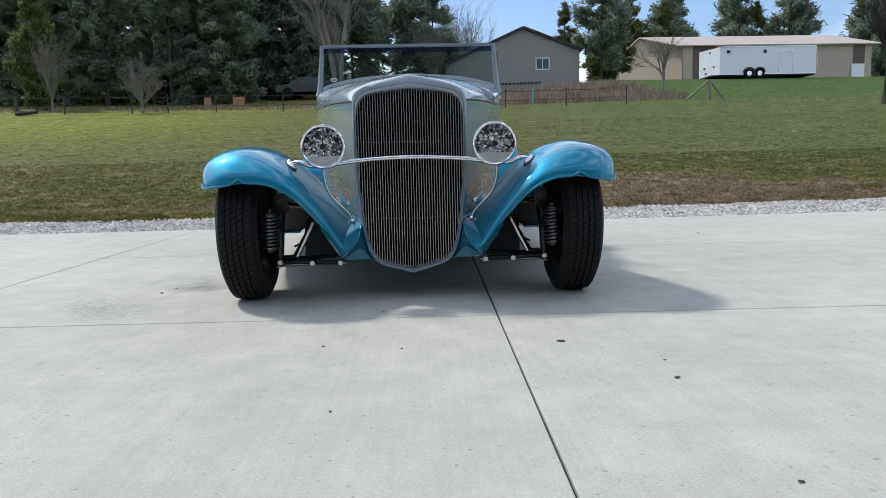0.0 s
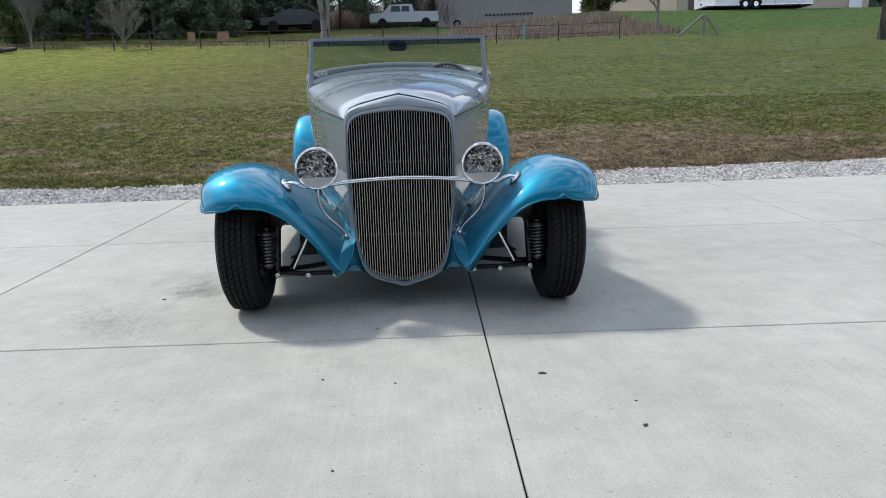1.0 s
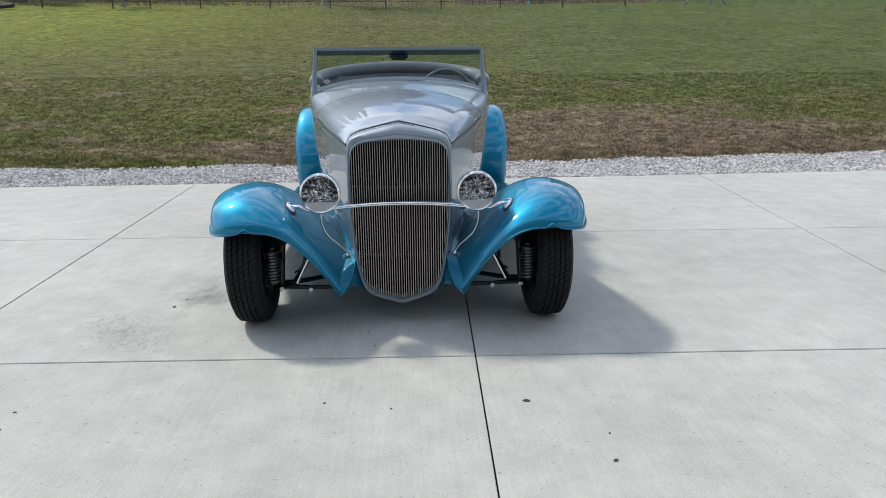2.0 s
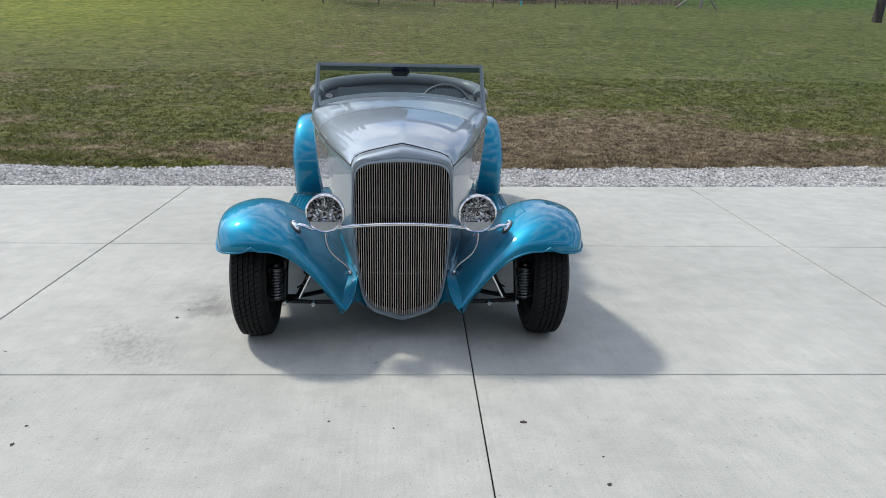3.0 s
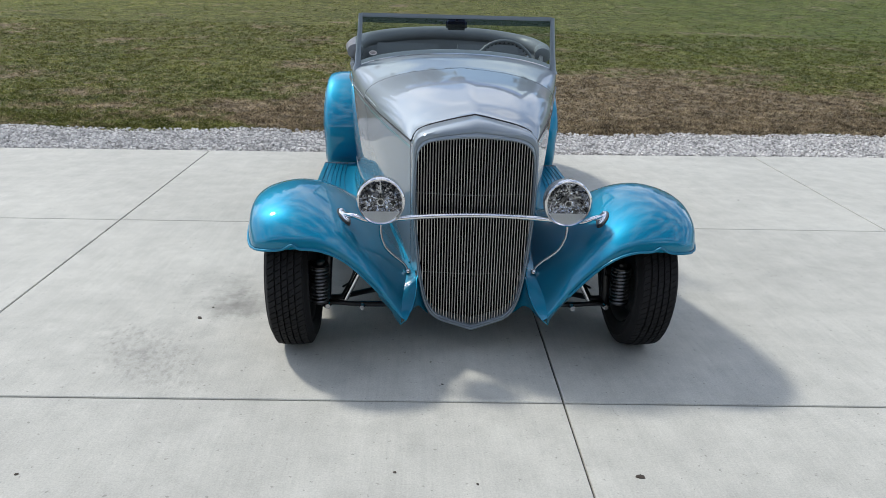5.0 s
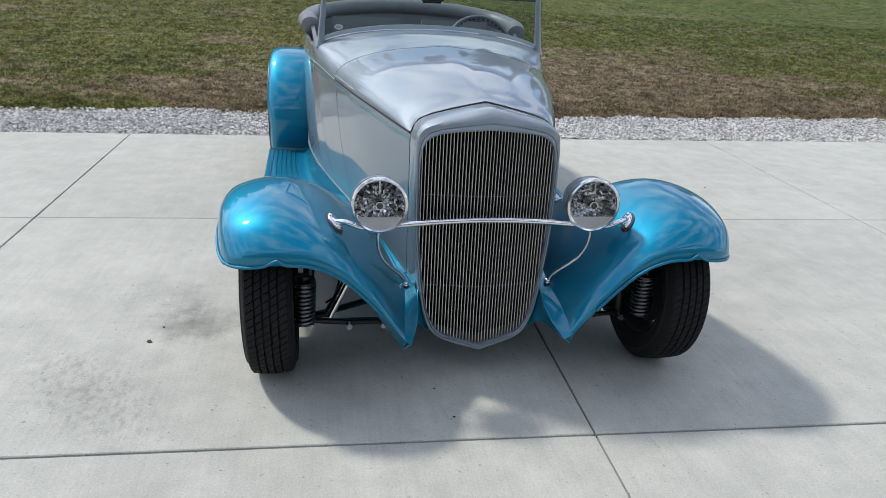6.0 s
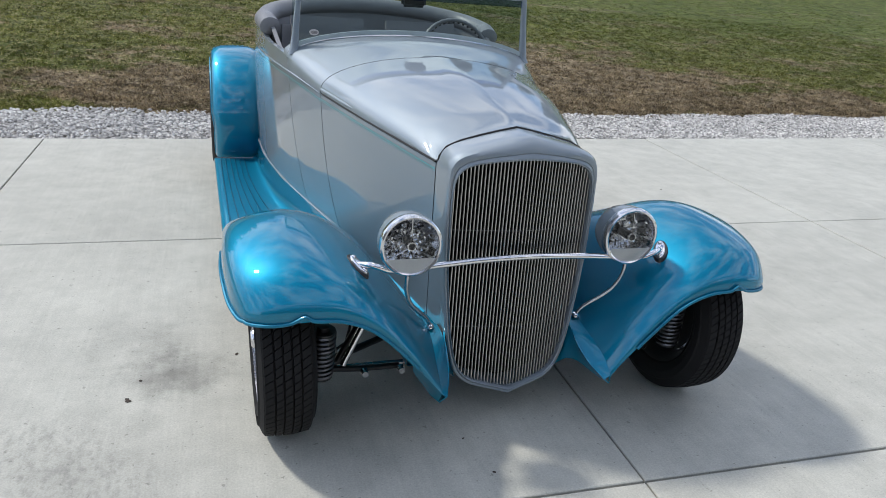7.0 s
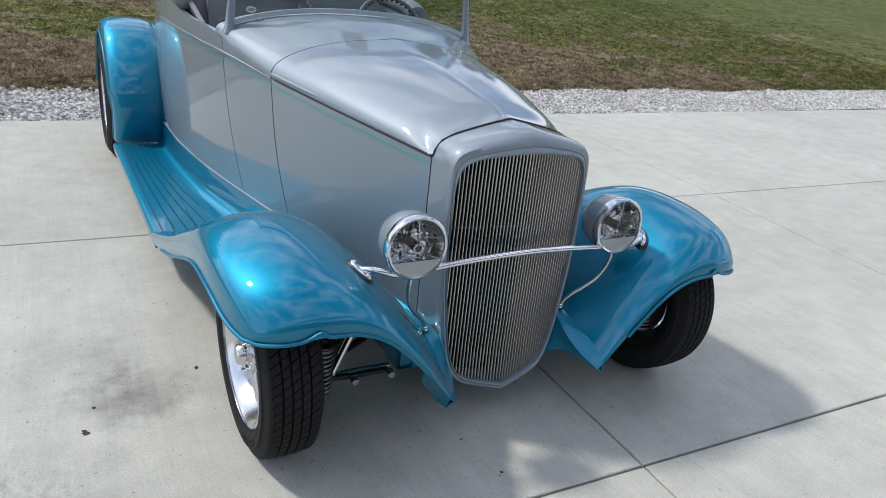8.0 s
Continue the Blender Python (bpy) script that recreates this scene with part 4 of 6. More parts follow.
bm = bmesh.new()
back = [(max(abs(x), lerp(z, [.20, .34, .85, .88], [0, .245, .247, 0])) * (1 if x > 0 else -1 if x < 0 else 0), .0765, z) for x, y, z in ring_points(0, .072, .075, .006)]
near_back = [(a[0] * .75 + b[0] * .25, .035, a[2] * .5 + b[2] * .5) for a, b in zip(back, ring_points(0, .0, .02, .003))]
rings_to(bm, [back, near_back,
              ring_points(.0, -.012, .004, .003),
              ring_points(.0, -.045, -.015, .001),
              ring_points(.06, -.066, -.030),
              ring_points(.20, -.077, -.040),
              ring_points(.38, -.080, -.043),
              ring_points(.60, -.079, -.042),
              ring_points(.66, -.076, -.040),
              ring_points(.72, -.079, -.043),
              ring_points(.84, -.082, -.046),
              ring_points(.95, -.079, -.043),
              ring_points(1.0, -.070, -.034),
              ring_points(1.03, -.03, .0)])
shell = part("grille_shell", bm, SILVER, car, "silver grille shell with a pointed foot", sharp=30)
inner = ring_points(.97, -.07, -.033)
NBARS = 41
half = [(x, z) for x, y, z in inner if x > 1e-6]
lows = sorted([(x, z) for x, z in half if z < .60])
highs = sorted([(x, z) for x, z in half if z > .72])
grille = new("grille")
grille.parent = car
tagged(grille, "upright grille of thin bright vertical bars")
for k in range(NBARS):
    x = -.2180 + .436 * k / (NBARS - 1)
    ax = abs(x)
    z0 = float(np.interp(ax, [p[0] for p in lows], [p[1] for p in lows]))
    z1 = float(np.interp(ax, [p[0] for p in highs], [p[1] for p in highs]))
    y = -.066 + .037 * (ax / .2435) ** 1.3
    w, d = .0021, .006
    verts, faces = [], []
    for z in np.linspace(z0 - .004, z1 + .004, 7):
        yy = y + lerp(z, [.10, .2, .9, .96], [-.012, 0, .012, .03])
        verts += [(x - w, yy + d, z), (x - w, yy + .002, z), (x - w * .5, yy, z), (x + w * .5, yy, z), (x + w, yy + .002, z), (x + w, yy + d, z)]
    for r in range(6):
        for j in range(6):
            faces.append((r * 6 + j, r * 6 + (j + 1) % 6, r * 6 + 6 + (j + 1) % 6, r * 6 + 6 + j))
    as_object("grille_bar", from_lists("grille_bar", verts, faces), BARS, grille, smooth=False)
for z in (.668, .346):
    xw = float(np.interp(z, [p[1] for p in half if .2 < p[1] < .85], [p[0] for p in half if .2 < p[1] < .85]))
    bm = bmesh.new()
    tube(bm, [(x, -.0545 + .037 * (abs(x) / .2435) ** 1.3, z) for x in np.linspace(-xw, xw, 24)], .0011, 6)
    part("cross_wire", bm, WIRE, grille)
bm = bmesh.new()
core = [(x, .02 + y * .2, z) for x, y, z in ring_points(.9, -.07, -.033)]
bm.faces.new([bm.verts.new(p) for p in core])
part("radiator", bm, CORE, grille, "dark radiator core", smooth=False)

# ---- headlights ----


def headlight(s):
    lamp = new("headlight")
    lamp.parent, lamp.matrix_basis = car, Matrix.Translation((.355 * s - .004, -.092, .652)) @ pose(0, 0, 0, -1.5, 0, 0)
    tagged(lamp, "round chrome-rimmed headlight with tri-bar lens")
    turn = pose(0, 0, 0, 0, 0, -90)
    bm = bmesh.new()
    lathe(bm, [(.0885, .006), (.0900, -.018), (.0885, -.045), (.080, -.078), (.060, -.104), (.030, -.114), (.0, -.118)], 44, turn)
    part("bucket", bm, SILVER, lamp, "silver rounded bucket")
    bm = bmesh.new()
    lathe(bm, [(.086, -.020), (.0895, -.018), (.0925, -.006), (.0925, .004), (.0905, .011), (.086, .014), (.0815, .012), (.0805, .006), (.083, .0)], 52, turn)
    part("bezel", bm, BEZEL, lamp, "chrome bezel")
    bm = bmesh.new()
    lathe(bm, [(.083, .004), (.080, -.006), (.075, -.014), (.070, -.020), (.065, -.026), (.060, -.031), (.055, -.036), (.050, -.040), (.044, -.044), (.038, -.047), (.032, -.050), (.026, -.052), (.012, -.055)], 54, turn)
    for v in bm.verts:
        q = math.atan2(v.co.z, v.co.x)
        r = math.hypot(v.co.x, v.co.z)
        if .02 < r < .082:
            v.co.y += .0070 * noise.noise((round(q * 8.6) * 1.7, round(r * 105) * 2.3, 5.0 + s))
    part("reflector", bm, REFLECTOR, lamp, "faceted mirror reflector", sharp=8)
    bm = bmesh.new()
    lathe(bm, [(.014, -.05), (.014, .006), (.011, .011), (.0, .012)], 20, turn)
    bulb = part("bulb_shield", bm, BLACK, lamp)
    bm = bmesh.new()
    lathe(bm, [(.0105, .006), (.0105, .0135), (.0130, .0135), (.0140, .010), (.0130, .006)], 24, turn, True)
    part("hub_ring", bm, BEZEL, lamp)
    for a in (90, 210, 330):
        q = radians(a)
        bm = bmesh.new()
        tube(bm, [(math.cos(q) * .011, -.010, math.sin(q) * .011), (math.cos(q) * .045, -.009, math.sin(q) * .045), (math.cos(q) * .081, -.006, math.sin(q) * .081)], [.0026, .0028, .0034], 8, flat=.8)
        part("tri_bar", bm, BEZEL, lamp)
    bm = bmesh.new()
    pts = [(.0815 * math.cos(q), -.0085, .0815 * math.sin(q)) for q in np.linspace(radians(208), radians(332), 26)]
    bm.faces.new([bm.verts.new(p) for p in pts])
    part("frosted_part", bm, material("frosted lens", (.66, .67, .67), .35, .0, .4), lamp, "frosted lower lens", smooth=False)
    bm = bmesh.new()
    lathe(bm, [(.0, .018), (.03, .0172), (.055, .0145), (.072, .011), (.0832, .007)], 44, turn)
    lens = part("lens", bm, LENS, lamp, "clear domed lens")
    lens.visible_shadow = False


both(headlight)

# chrome bar, pads and stays
bm = bmesh.new()
bar = [(-.500, -.054, .585), (-.472, -.080, .592), (-.447, -.090, .588), (-.420, -.088, .577), (-.390, -.084, .574), (-.340, -.086, .577), (-.26, -.094, .588), (-.15, -.099, .598), (0, -.101, .603)]
bar = bar + [(-x, y, z) for x, y, z in bar[::-1][1:]]
tube(bm, smooth_line(bar, 90), .0095, 12)
lamp_bar = part("headlight_bar", bm, CHROME, car, "curved chrome headlight bar")


def pad(s):
    m = Matrix.Translation((.503 * s, -.054, .579)) @ pose(0, 0, 0, 9, -29 * s, 0) @ pose(0, 0, 0, 0, 0, -35 * s)
    bm = bmesh.new()
    bmesh.ops.create_cone(bm, cap_ends=True, segments=32, radius1=1, radius2=.85, depth=1, matrix=m @ Matrix.Diagonal((.0265, .053, .013, 1)))
    p = part("mounting_pad", bm, BLACK, lamp_bar, "black rubber pad", sharp=40)
    bm = bmesh.new()
    prof = [(0, .0), (1.0, .0), (1.0, .004), (.94, .0062), (.80, .0068), (.45, .0075), (.0, .012)]
    lathe(bm, prof, 32, m @ Matrix.Translation((0, 0, .005)) @ Matrix.Diagonal((.0160, .040, 1, 1)) @ pose(0, 0, 0, 0, -90, 0))
    part("flange", bm, CHROME, lamp_bar, "flat chrome oval flange", sharp=60)
    for k in (-1, 1):
        bm = bmesh.new()
        bmesh.ops.create_uvsphere(bm, u_segments=12, v_segments=8, radius=.0075, matrix=m @ Matrix.Translation((0, .028 * k, .0125)) @ Matrix.Diagonal((1, 1, .6, 1)))
        part("bolt", bm, CHROME, lamp_bar)
    bm = bmesh.new()
    tube(bm, smooth_line([(.360 * s, -.080, .566), (.361 * s, -.078, .535), (.358 * s, -.070, .500), (.342 * s, -.056, .455), (.314 * s, -.038, .418), (.286 * s, -.020, .388), (.266 * s, -.008, .362), (.256 * s, -.002, .336)], 40), .0065, 10)
    part("stay", bm, BRUSHED, lamp_bar, "thin bent steel stay")
    bm = bmesh.new()
    lathe(bm, [(.013, 0), (.013, .006), (.009, .012), (.0, .013)], 16, Matrix.Translation((.256 * s, -.002, .334)) @ pose(0, 0, 0, 0, -90, 0))
    part("stay_foot", bm, CHROME, lamp_bar)
    bm = bmesh.new()
    tube(bm, [(.357 * s, -.088, .562), (.357 * s, -.084, .580)], .013, 12)
    part("lamp_mount", bm, CHROME, lamp_bar)


both(pad)

# ---- wheels ----
def tyre_mesh(radius, width, rim):
    """A tyre with ribs, shoulder blocks and rounded sidewalls, about the x axis."""
    hw = width / 2
    prof = [(rim, -hw * .72), (rim + .008, -hw * .86), (rim + (radius - rim) * .35, -hw * 1.03), (rim + (radius - rim) * .60, -hw * 1.05), (radius - .034, -hw * .985), (radius - .020, -hw * .915), (radius - .011, -hw * .865)]
    tread = [-.80, -.50, -.485, -.435, -.42, -.195, -.18, -.13, -.115, .115, .13, .18, .195, .42, .435, .485, .50, .80]
    deep = {2, 3, 6, 7, 10, 11, 14, 15}
    pts = [(r, x, 0) for r, x in prof]
    for i, t in enumerate(tread):
        crown = .008 * t * t
        pts.append((radius - crown - (.009 if i in deep else 0), t * hw, 2 if i in deep else 1))
    pts += [(r, -x, 0) for r, x in prof[::-1]]
    segs = 720
    verts, faces = [], []
    n = len(pts)
    for j in range(segs):
        for i, (r, x, kind) in enumerate(pts):
            lag = -.16 * x / hw if kind else 0
            cut = 0
            if kind == 1 and j % 10 == 0 and abs(x) > hw * .112:
                cut = .0045
            q = 2 * math.pi * (j / segs) + lag
            verts.append((x, (r - cut) * math.cos(q), (r - cut) * math.sin(q)))
    for j in range(segs):
        k = (j + 1) % segs
        for i in range(n - 1):
            faces.append((j * n + i, j * n + i + 1, k * n + i + 1, k * n + i))
    return from_lists("tyre", verts, faces)


def wheel_thing(m, radius, width, s):
    hub_m = m
    w = new("wheel")
    w.parent, w.matrix_basis = car, hub_m
    tagged(w, "black tyre on a polished five-spoke alloy wheel")
    rim = .200
    t = as_object("tyre", tyre_mesh(radius, width, rim), RUBBER, w, "black treaded tyre", smooth=False)
    hw = width / 2
    # raised ring and worn raised lettering on the outer sidewall, as plain bars
    bm = bmesh.new()
    mid = rim + (radius - rim) * .30
    lathe(bm, [(mid, hw * .99 * s), (mid + .002, hw * 1.03 * s), (mid + .004, hw * 1.02 * s)], 64)
    part("sidewall_ring", bm, RUBBER, t)
    letter = None
    for k in range(9 if radius < .32 else 0):
        if k == 4:
            continue
        q, r = 3.95 + k * .068, rim + (radius - rim) * .46
        if letter is None:
            bm = bmesh.new()
            box(bm, (0, 0, 0), (.003, .010, .018))
            first = part("raised_bar", bm, RUBBER, t, smooth=False)
            letter = first.data
        else:
            first = new("raised_bar", letter)
            first.parent = t
        first.matrix_basis = Matrix.Translation((hw * 1.036 * s, r * math.cos(q), r * math.sin(q))) @ pose(0, 0, 0, math.degrees(q) - 90)
    bm = bmesh.new()
    lip = 1.16
    lathe(bm, [(rim + .006, -hw * .80 * s), (rim + .010, -hw * .76 * s), (rim - .004, -hw * .72 * s), (rim - .010, -hw * .50 * s), (rim - .030, -hw * .2 * s), (rim - .034, hw * .2 * s), (rim - .012, hw * .52 * s), (rim - .004, hw * .74 * s), (rim + .010, hw * .78 * lip * s), (rim + .006, hw * .82 * lip * s)], 64)
    part("rim", bm, ALLOY, w, "polished rim", sharp=50)
    # near-black lining: the shade inside the rim put into its colour
    bm = bmesh.new()
    lathe(bm, [(rim + .001, -hw * .79 * s), (rim - .010, -hw * .70 * s), (rim - .016, -hw * .48 * s), (rim - .036, -hw * .18 * s), (rim - .038, hw * .1 * s)], 48)
    part("inner_barrel", bm, DARK, w, "inner barrel darkened for shade", sharp=60)
    o = hw * .68 * s
    bm = bmesh.new()
    lathe(bm, [(.0, o + .030 * s), (.024, o + .030 * s), (.030, o + .024 * s), (.032, o + .004 * s), (.062, o), (.066, o - .010 * s), (.066, o - .05 * s)], 32)
    part("hub", bm, ALLOY, w, "hub with centre cap", sharp=40)
    for k in range(5):
        q = 2 * math.pi * k / 5 + .3
        bm = bmesh.new()
        rows = []
        for r, hwid, x in ((.055, .030, o - .004 * s), (.09, .026, o - .002 * s), (.13, .026, o - .006 * s), (.170, .034, o - .018 * s)):
            c = [(x - .022 * s, -hwid), (x - .006 * s, -hwid), (x, -hwid * .6), (x, hwid * .6), (x - .006 * s, hwid), (x - .022 * s, hwid)]
            rows.append([(a, r * math.cos(q) - b * math.sin(q), r * math.sin(q) + b * math.cos(q)) for a, b in c])
        sheet(bm, rows)
        part("spoke", bm, ALLOY, w, sharp=40)
        q += math.pi / 5
        bm = bmesh.new()
        lathe(bm, [(.0, o + .018 * s), (.006, o + .016 * s), (.009, o), (.009, o - .01 * s)], 8, Matrix.Translation((0, .048 * math.cos(q), .048 * math.sin(q))))
        part("lug_nut", bm, CHROME, w)
    bm = bmesh.new()
    d = -.004 * s
    lathe(bm, [(.02, d - .012), (.145, d - .012), (.145, d + .012), (.02, d + .012)], 40, None, True)
    part("brake_disc", bm, BRUSHED, w, sharp=40)
    # added dark disc that stands for the shade behind the spokes
    bm = bmesh.new()
    lathe(bm, [(.02, -.017 * s), (.12, -.017 * s), (.160, -.020 * s), (.163, -.026 * s)], 40)
    part("shade_plate", bm, DARK, w, "dull dark plate added as shade inside the wheel")
    return w


for s in (-1, 1):
    wheel_thing(Matrix.Translation((.710 * s - .004, .085, .298)) @ pose(0, 0, 0, 0, 1.0 * s, .5), .298, .157, s)
    wheel_thing(Matrix.Translation((.787 * s, 3.18, .345)), .345, .235, s)

# ---- chassis and suspension ----
def rail(s):
    bm = bmesh.new()
    pts = smooth_line([(.285, .04, .225), (.285, .2, .225), (.33, .6, .25), (.42, 1.2, .26), (.48, 2.0, .26), (.46, 2.9, .30), (.42, 3.7, .36)], 40)
    rows = []
    for p in pts:
        rows.append([(p[0] * s + a, p[1], p[2] + b) for a, b in ((-.025, -.05), (.025, -.05), (.025, .05), (-.025, .05), (-.025, -.05))])
    sheet(bm, rows)
    part("frame_rail", bm, SHADED_TEAL, car, sharp=30)


both(rail)
for y, z in ((.10, .20), (1.5, .24), (3.0, .28)):
    bm = bmesh.new()
    box(bm, (0, y, z), (.62 if y < 1 else .9, .10, .08), .01)
    part("cross_member", bm, TEAL if y < 1 else DARK, car)
bm = bmesh.new()
box(bm, (0, .62, .50), (.40, .78, .48), .05, None, 3)
part("engine_block", bm, DARK, car, "dark engine seen under the car")
bm = bmesh.new()
box(bm, (0, .55, .215), (.26, .55, .12), .03, None, 3)
part("oil_pan", bm, DARK, car)
bm = bmesh.new()
box(bm, (0, 1.6, .27), (.34, 1.0, .16), .05, None, 3)
part("gearbox", bm, DARK, car)
bm = bmesh.new()
tube(bm, [(-.78, 3.18, .345), (.78, 3.18, .345)], .045, 12)
part("rear_axle", bm, DARK, car)
bm = bmesh.new()
box(bm, (0, 1.95, .315), (.80, 3.2, .012), .004)
part("under_floor", bm, DARK, car)


def suspension(s):
    def rod(name, pts, r, mat, label=""):
        b = bmesh.new()
        tube(b, [(x * s, y + .06, z) for x, y, z in pts], r, 10)
        return part(name, b, mat, car, label)

    # lower arm: front tube, rear tube, upper braces
    rod("lower_control_arm", [(.325, .03, .150), (.45, .03, .150), (.585, .04, .156)], .0105, BLACK, "black lower control arm")
    rod("lower_control_arm", [(.325, .22, .158), (.46, .14, .158), (.575, .07, .160)], .0125, BLACK)
    rod("arm_brace", [(.575, .06, .168), (.525, .05, .175), (.430, .06, .345)], .015, BLACK)
    rod("arm_brace", [(.515, .015, .180), (.440, .03, .330)], .0110, CHROME, "chrome strut")
    rod("upper_control_arm", [(.345, .00, .400), (.47, .03, .405), (.575, .06, .410)], .011, CHROME)
    rod("upper_control_arm", [(.345, .20, .395), (.47, .13, .400), (.575, .07, .408)], .011, BLACK)
    rod("tie_rod", [(.30, .065, .140), (.45, .07, .138), (.60, .07, .136)], .009, BRUSHED, "polished tie rod")
    rod("spindle", [(.600, .05, .135), (.590, .055, .305), (.580, .06, .430)], .020, BLACK)
    rod("stub_axle", [(.58, .055, .305), (.68, .055, .305)], .03, BLACK)
    rod("brake_hose", [(.47, .10, .335), (.485, .08, .27), (.50, .06, .235), (.53, .05, .22)], .0045, GASKET)
    rod("hose_bracket", [(.40, .10, .325), (.455, .09, .325)], .009, BLACK)
    rod("hose_bracket", [(.455, .09, .295), (.455, .09, .355)], .012, BLACK)
    # coil-over
    a, b = Vector((.606 * s, -.045, .215)), Vector((.598 * s, -.06, .400))
    co = new("coil_over")
    co.parent = car
    tagged(co, "coil spring over a dark damper")
    bm = bmesh.new()
    tube(bm, [a, a.lerp(b, .5), b], .019, 14)
    part("damper", bm, BLACK, co)
    bm = bmesh.new()
    turns, n = 9.5, 220
    pts = []
    axis = (b - a).normalized()
    side = axis.cross(Vector((0, 1, 0))).normalized()
    other = axis.cross(side)
    for k in range(n):
        f = k / (n - 1)
        q = 2 * math.pi * turns * f
        pts.append(a.lerp(b, .10 + .78 * f) + (side * math.cos(q) + other * math.sin(q)) * .036)
    tube(bm, pts, .0046, 7)
    part("spring", bm, SPRING, co, "bright coil spring")
    for f in (.08, .90):
        bm = bmesh.new()
        c = a.lerp(b, f)
        tube(bm, [c - axis * .004, c + axis * .004], .037, 20)
        part("spring_seat", bm, BLACK, co)
    for x, y, z in ((.322, .065, .148), (.600, .11, .138), (.585, .055, .158), (.445, .06, .150)):
        bm = bmesh.new()
        bmesh.ops.create_cone(bm, cap_ends=True, segments=12, radius1=.014, radius2=.011, depth=.022, matrix=Matrix.Translation((x * s, y, z)) @ pose(0, 0, 0, 90))
        part("bolt", bm, BRUSHED, car)
    # steering knuckle clutter and inner wheel well
    bm = bmesh.new()
    box(bm, (.575 * s, .09, .415), (.06, .06, .09), .012)
    part("shock_mount", bm, BLACK, car)
    bm = bmesh.new()
    sheet(bm, [[(x * s, y, z) for y in np.linspace(.0, .32, 6)] for x, z in ((.300, .31), (.325, .36), (.345, .39))])
    thick(part("inner_panel", bm, TEAL, car, sharp=80), .004)


both(suspension)


def splash_panel(s):
    bm = bmesh.new()
    sheet(bm, [[(x * s, .66 + .05 * math.sin(3 * z), z + .02 * math.cos(6 * x)) for x in np.linspace(.29, .57, 8)] for z in np.linspace(.13, .30, 6)])
    thick(part("splash_panel", bm, DARK, car, "dull black splash panel behind the wheel", sharp=80), .004)


both(splash_panel)


# ---- buildings ----
SIDING = material("grey lap siding", (0.29, 0.272, 0.26), 0.7, vary=0.08, scale=1.0)
ROOF = material("dark shingles", (0.05, 0.045, 0.043), 0.9, vary=0.3, scale=3.0)
WHITE = material("white paint", (0.78, 0.81, 0.86), 0.4, vary=0.04, scale=1.0)
TAN = material("tan steel siding", (0.47, 0.39, 0.32), 0.55, vary=0.05, scale=0.6)
BROWN = material("brown trim", (0.12, 0.085, 0.07), 0.6, vary=0.1)
TANROOF = material("tan steel roof", (0.48, 0.41, 0.35), 0.5, vary=0.05, scale=0.6)
STEEL_DARK = material("dark trailer chassis", (0.03, 0.03, 0.032), 0.6)


def quad_part(name, pts, mat, parent, t=0.1, label=""):
    bm = bmesh.new()
    bm.faces.new([bm.verts.new(p) for p in pts])
    return thick(part(name, bm, mat, parent, label, smooth=False), t, 0)


def house():
    y = 60.0
    h = thing("house", "grey-sided house with a gable end and dark roof", "house", Matrix.Translation((9.0, y, 7.2)))
    x0, x1, xa = -6.2, 5.55, .62
    ze0, ze1, za = 2.35, 3.45, 5.35
    wall = quad_part("gable_wall", [(x0, 0, -1.5), (x1, 0, -1.5), (x1, 0, ze1), (xa, 0, za), (x0, 0, ze0)], SIDING, h, .15, "grey lap siding")
    for k in range(46):
        z = -.6 + .13 * k
        a = x0 if z < ze0 else x0 + (xa - x0) * (z - ze0) / (za - ze0)
        b = x1 if z < ze1 else x1 - (x1 - xa) * (z - ze1) / (za - ze1)
        if b - a < .3:
            break
        bm = bmesh.new()
        sheet(bm, [[(a, -.076, z + .13), (b, -.076, z + .13)], [(a, -.10, z), (b, -.10, z)], [(a, -.076, z), (b, -.076, z)]])
        part("siding_board", bm, SIDING, wall, smooth=False)
    quad_part("side_wall", [(x1, 0, -1.5), (x1, 12, -1.5), (x1, 12, ze1), (x1, 0, ze1)], SIDING, h, .15)
    quad_part("side_wall", [(x0, 0, -1.5), (x0, 12, -1.5), (x0, 12, ze0), (x0, 0, ze0)], SIDING, h, .15)
    for (xe, ze, s) in ((x1, ze1, 1), (x0, ze0, -1)):
        dx, dz = xe - xa, ze - za
        e = 1.06
        quad_part("roof", [(xa, -.35, za + .12), (xa, 12.3, za + .12), (xa + dx * e, 12.3, za + dz * e + .12), (xa + dx * e, -.35, za + dz * e + .12)], ROOF, h, .22, "dark shingled roof slope")
    win = new("window")
    win.parent = h
    bm = bmesh.new()
    for c, s in (((2.32, -.12, 1.85), (1.25, .08, .09)), ((2.32, -.12, 2.82), (1.25, .08, .09)), ((1.74, -.12, 2.33), (.09, .08, 1.0)), ((2.90, -.12, 2.33), (.09, .08, 1.0)), ((2.32, -.12, 2.33), (.07, .08, 1.0))):
        box(bm, c, s, .01)
    part("window_frame", bm, WHITE, win, smooth=False)
    for x in (2.03, 2.61):
        quad_part("pane", [(x - .25, -.105, 1.88), (x + .25, -.105, 1.88), (x + .25, -.105, 2.78), (x - .25, -.105, 2.78)], material("dark window glass", (.06, .07, .08), .05), win, .01)
    for k in range(13):
        bm = bmesh.new()
        box(bm, (-1.9 + .33 * k, -.14, .62 + .008 * k), (.22, .10, .14), .02)
        part("vent_block", bm, DARK, h, smooth=False)


house()


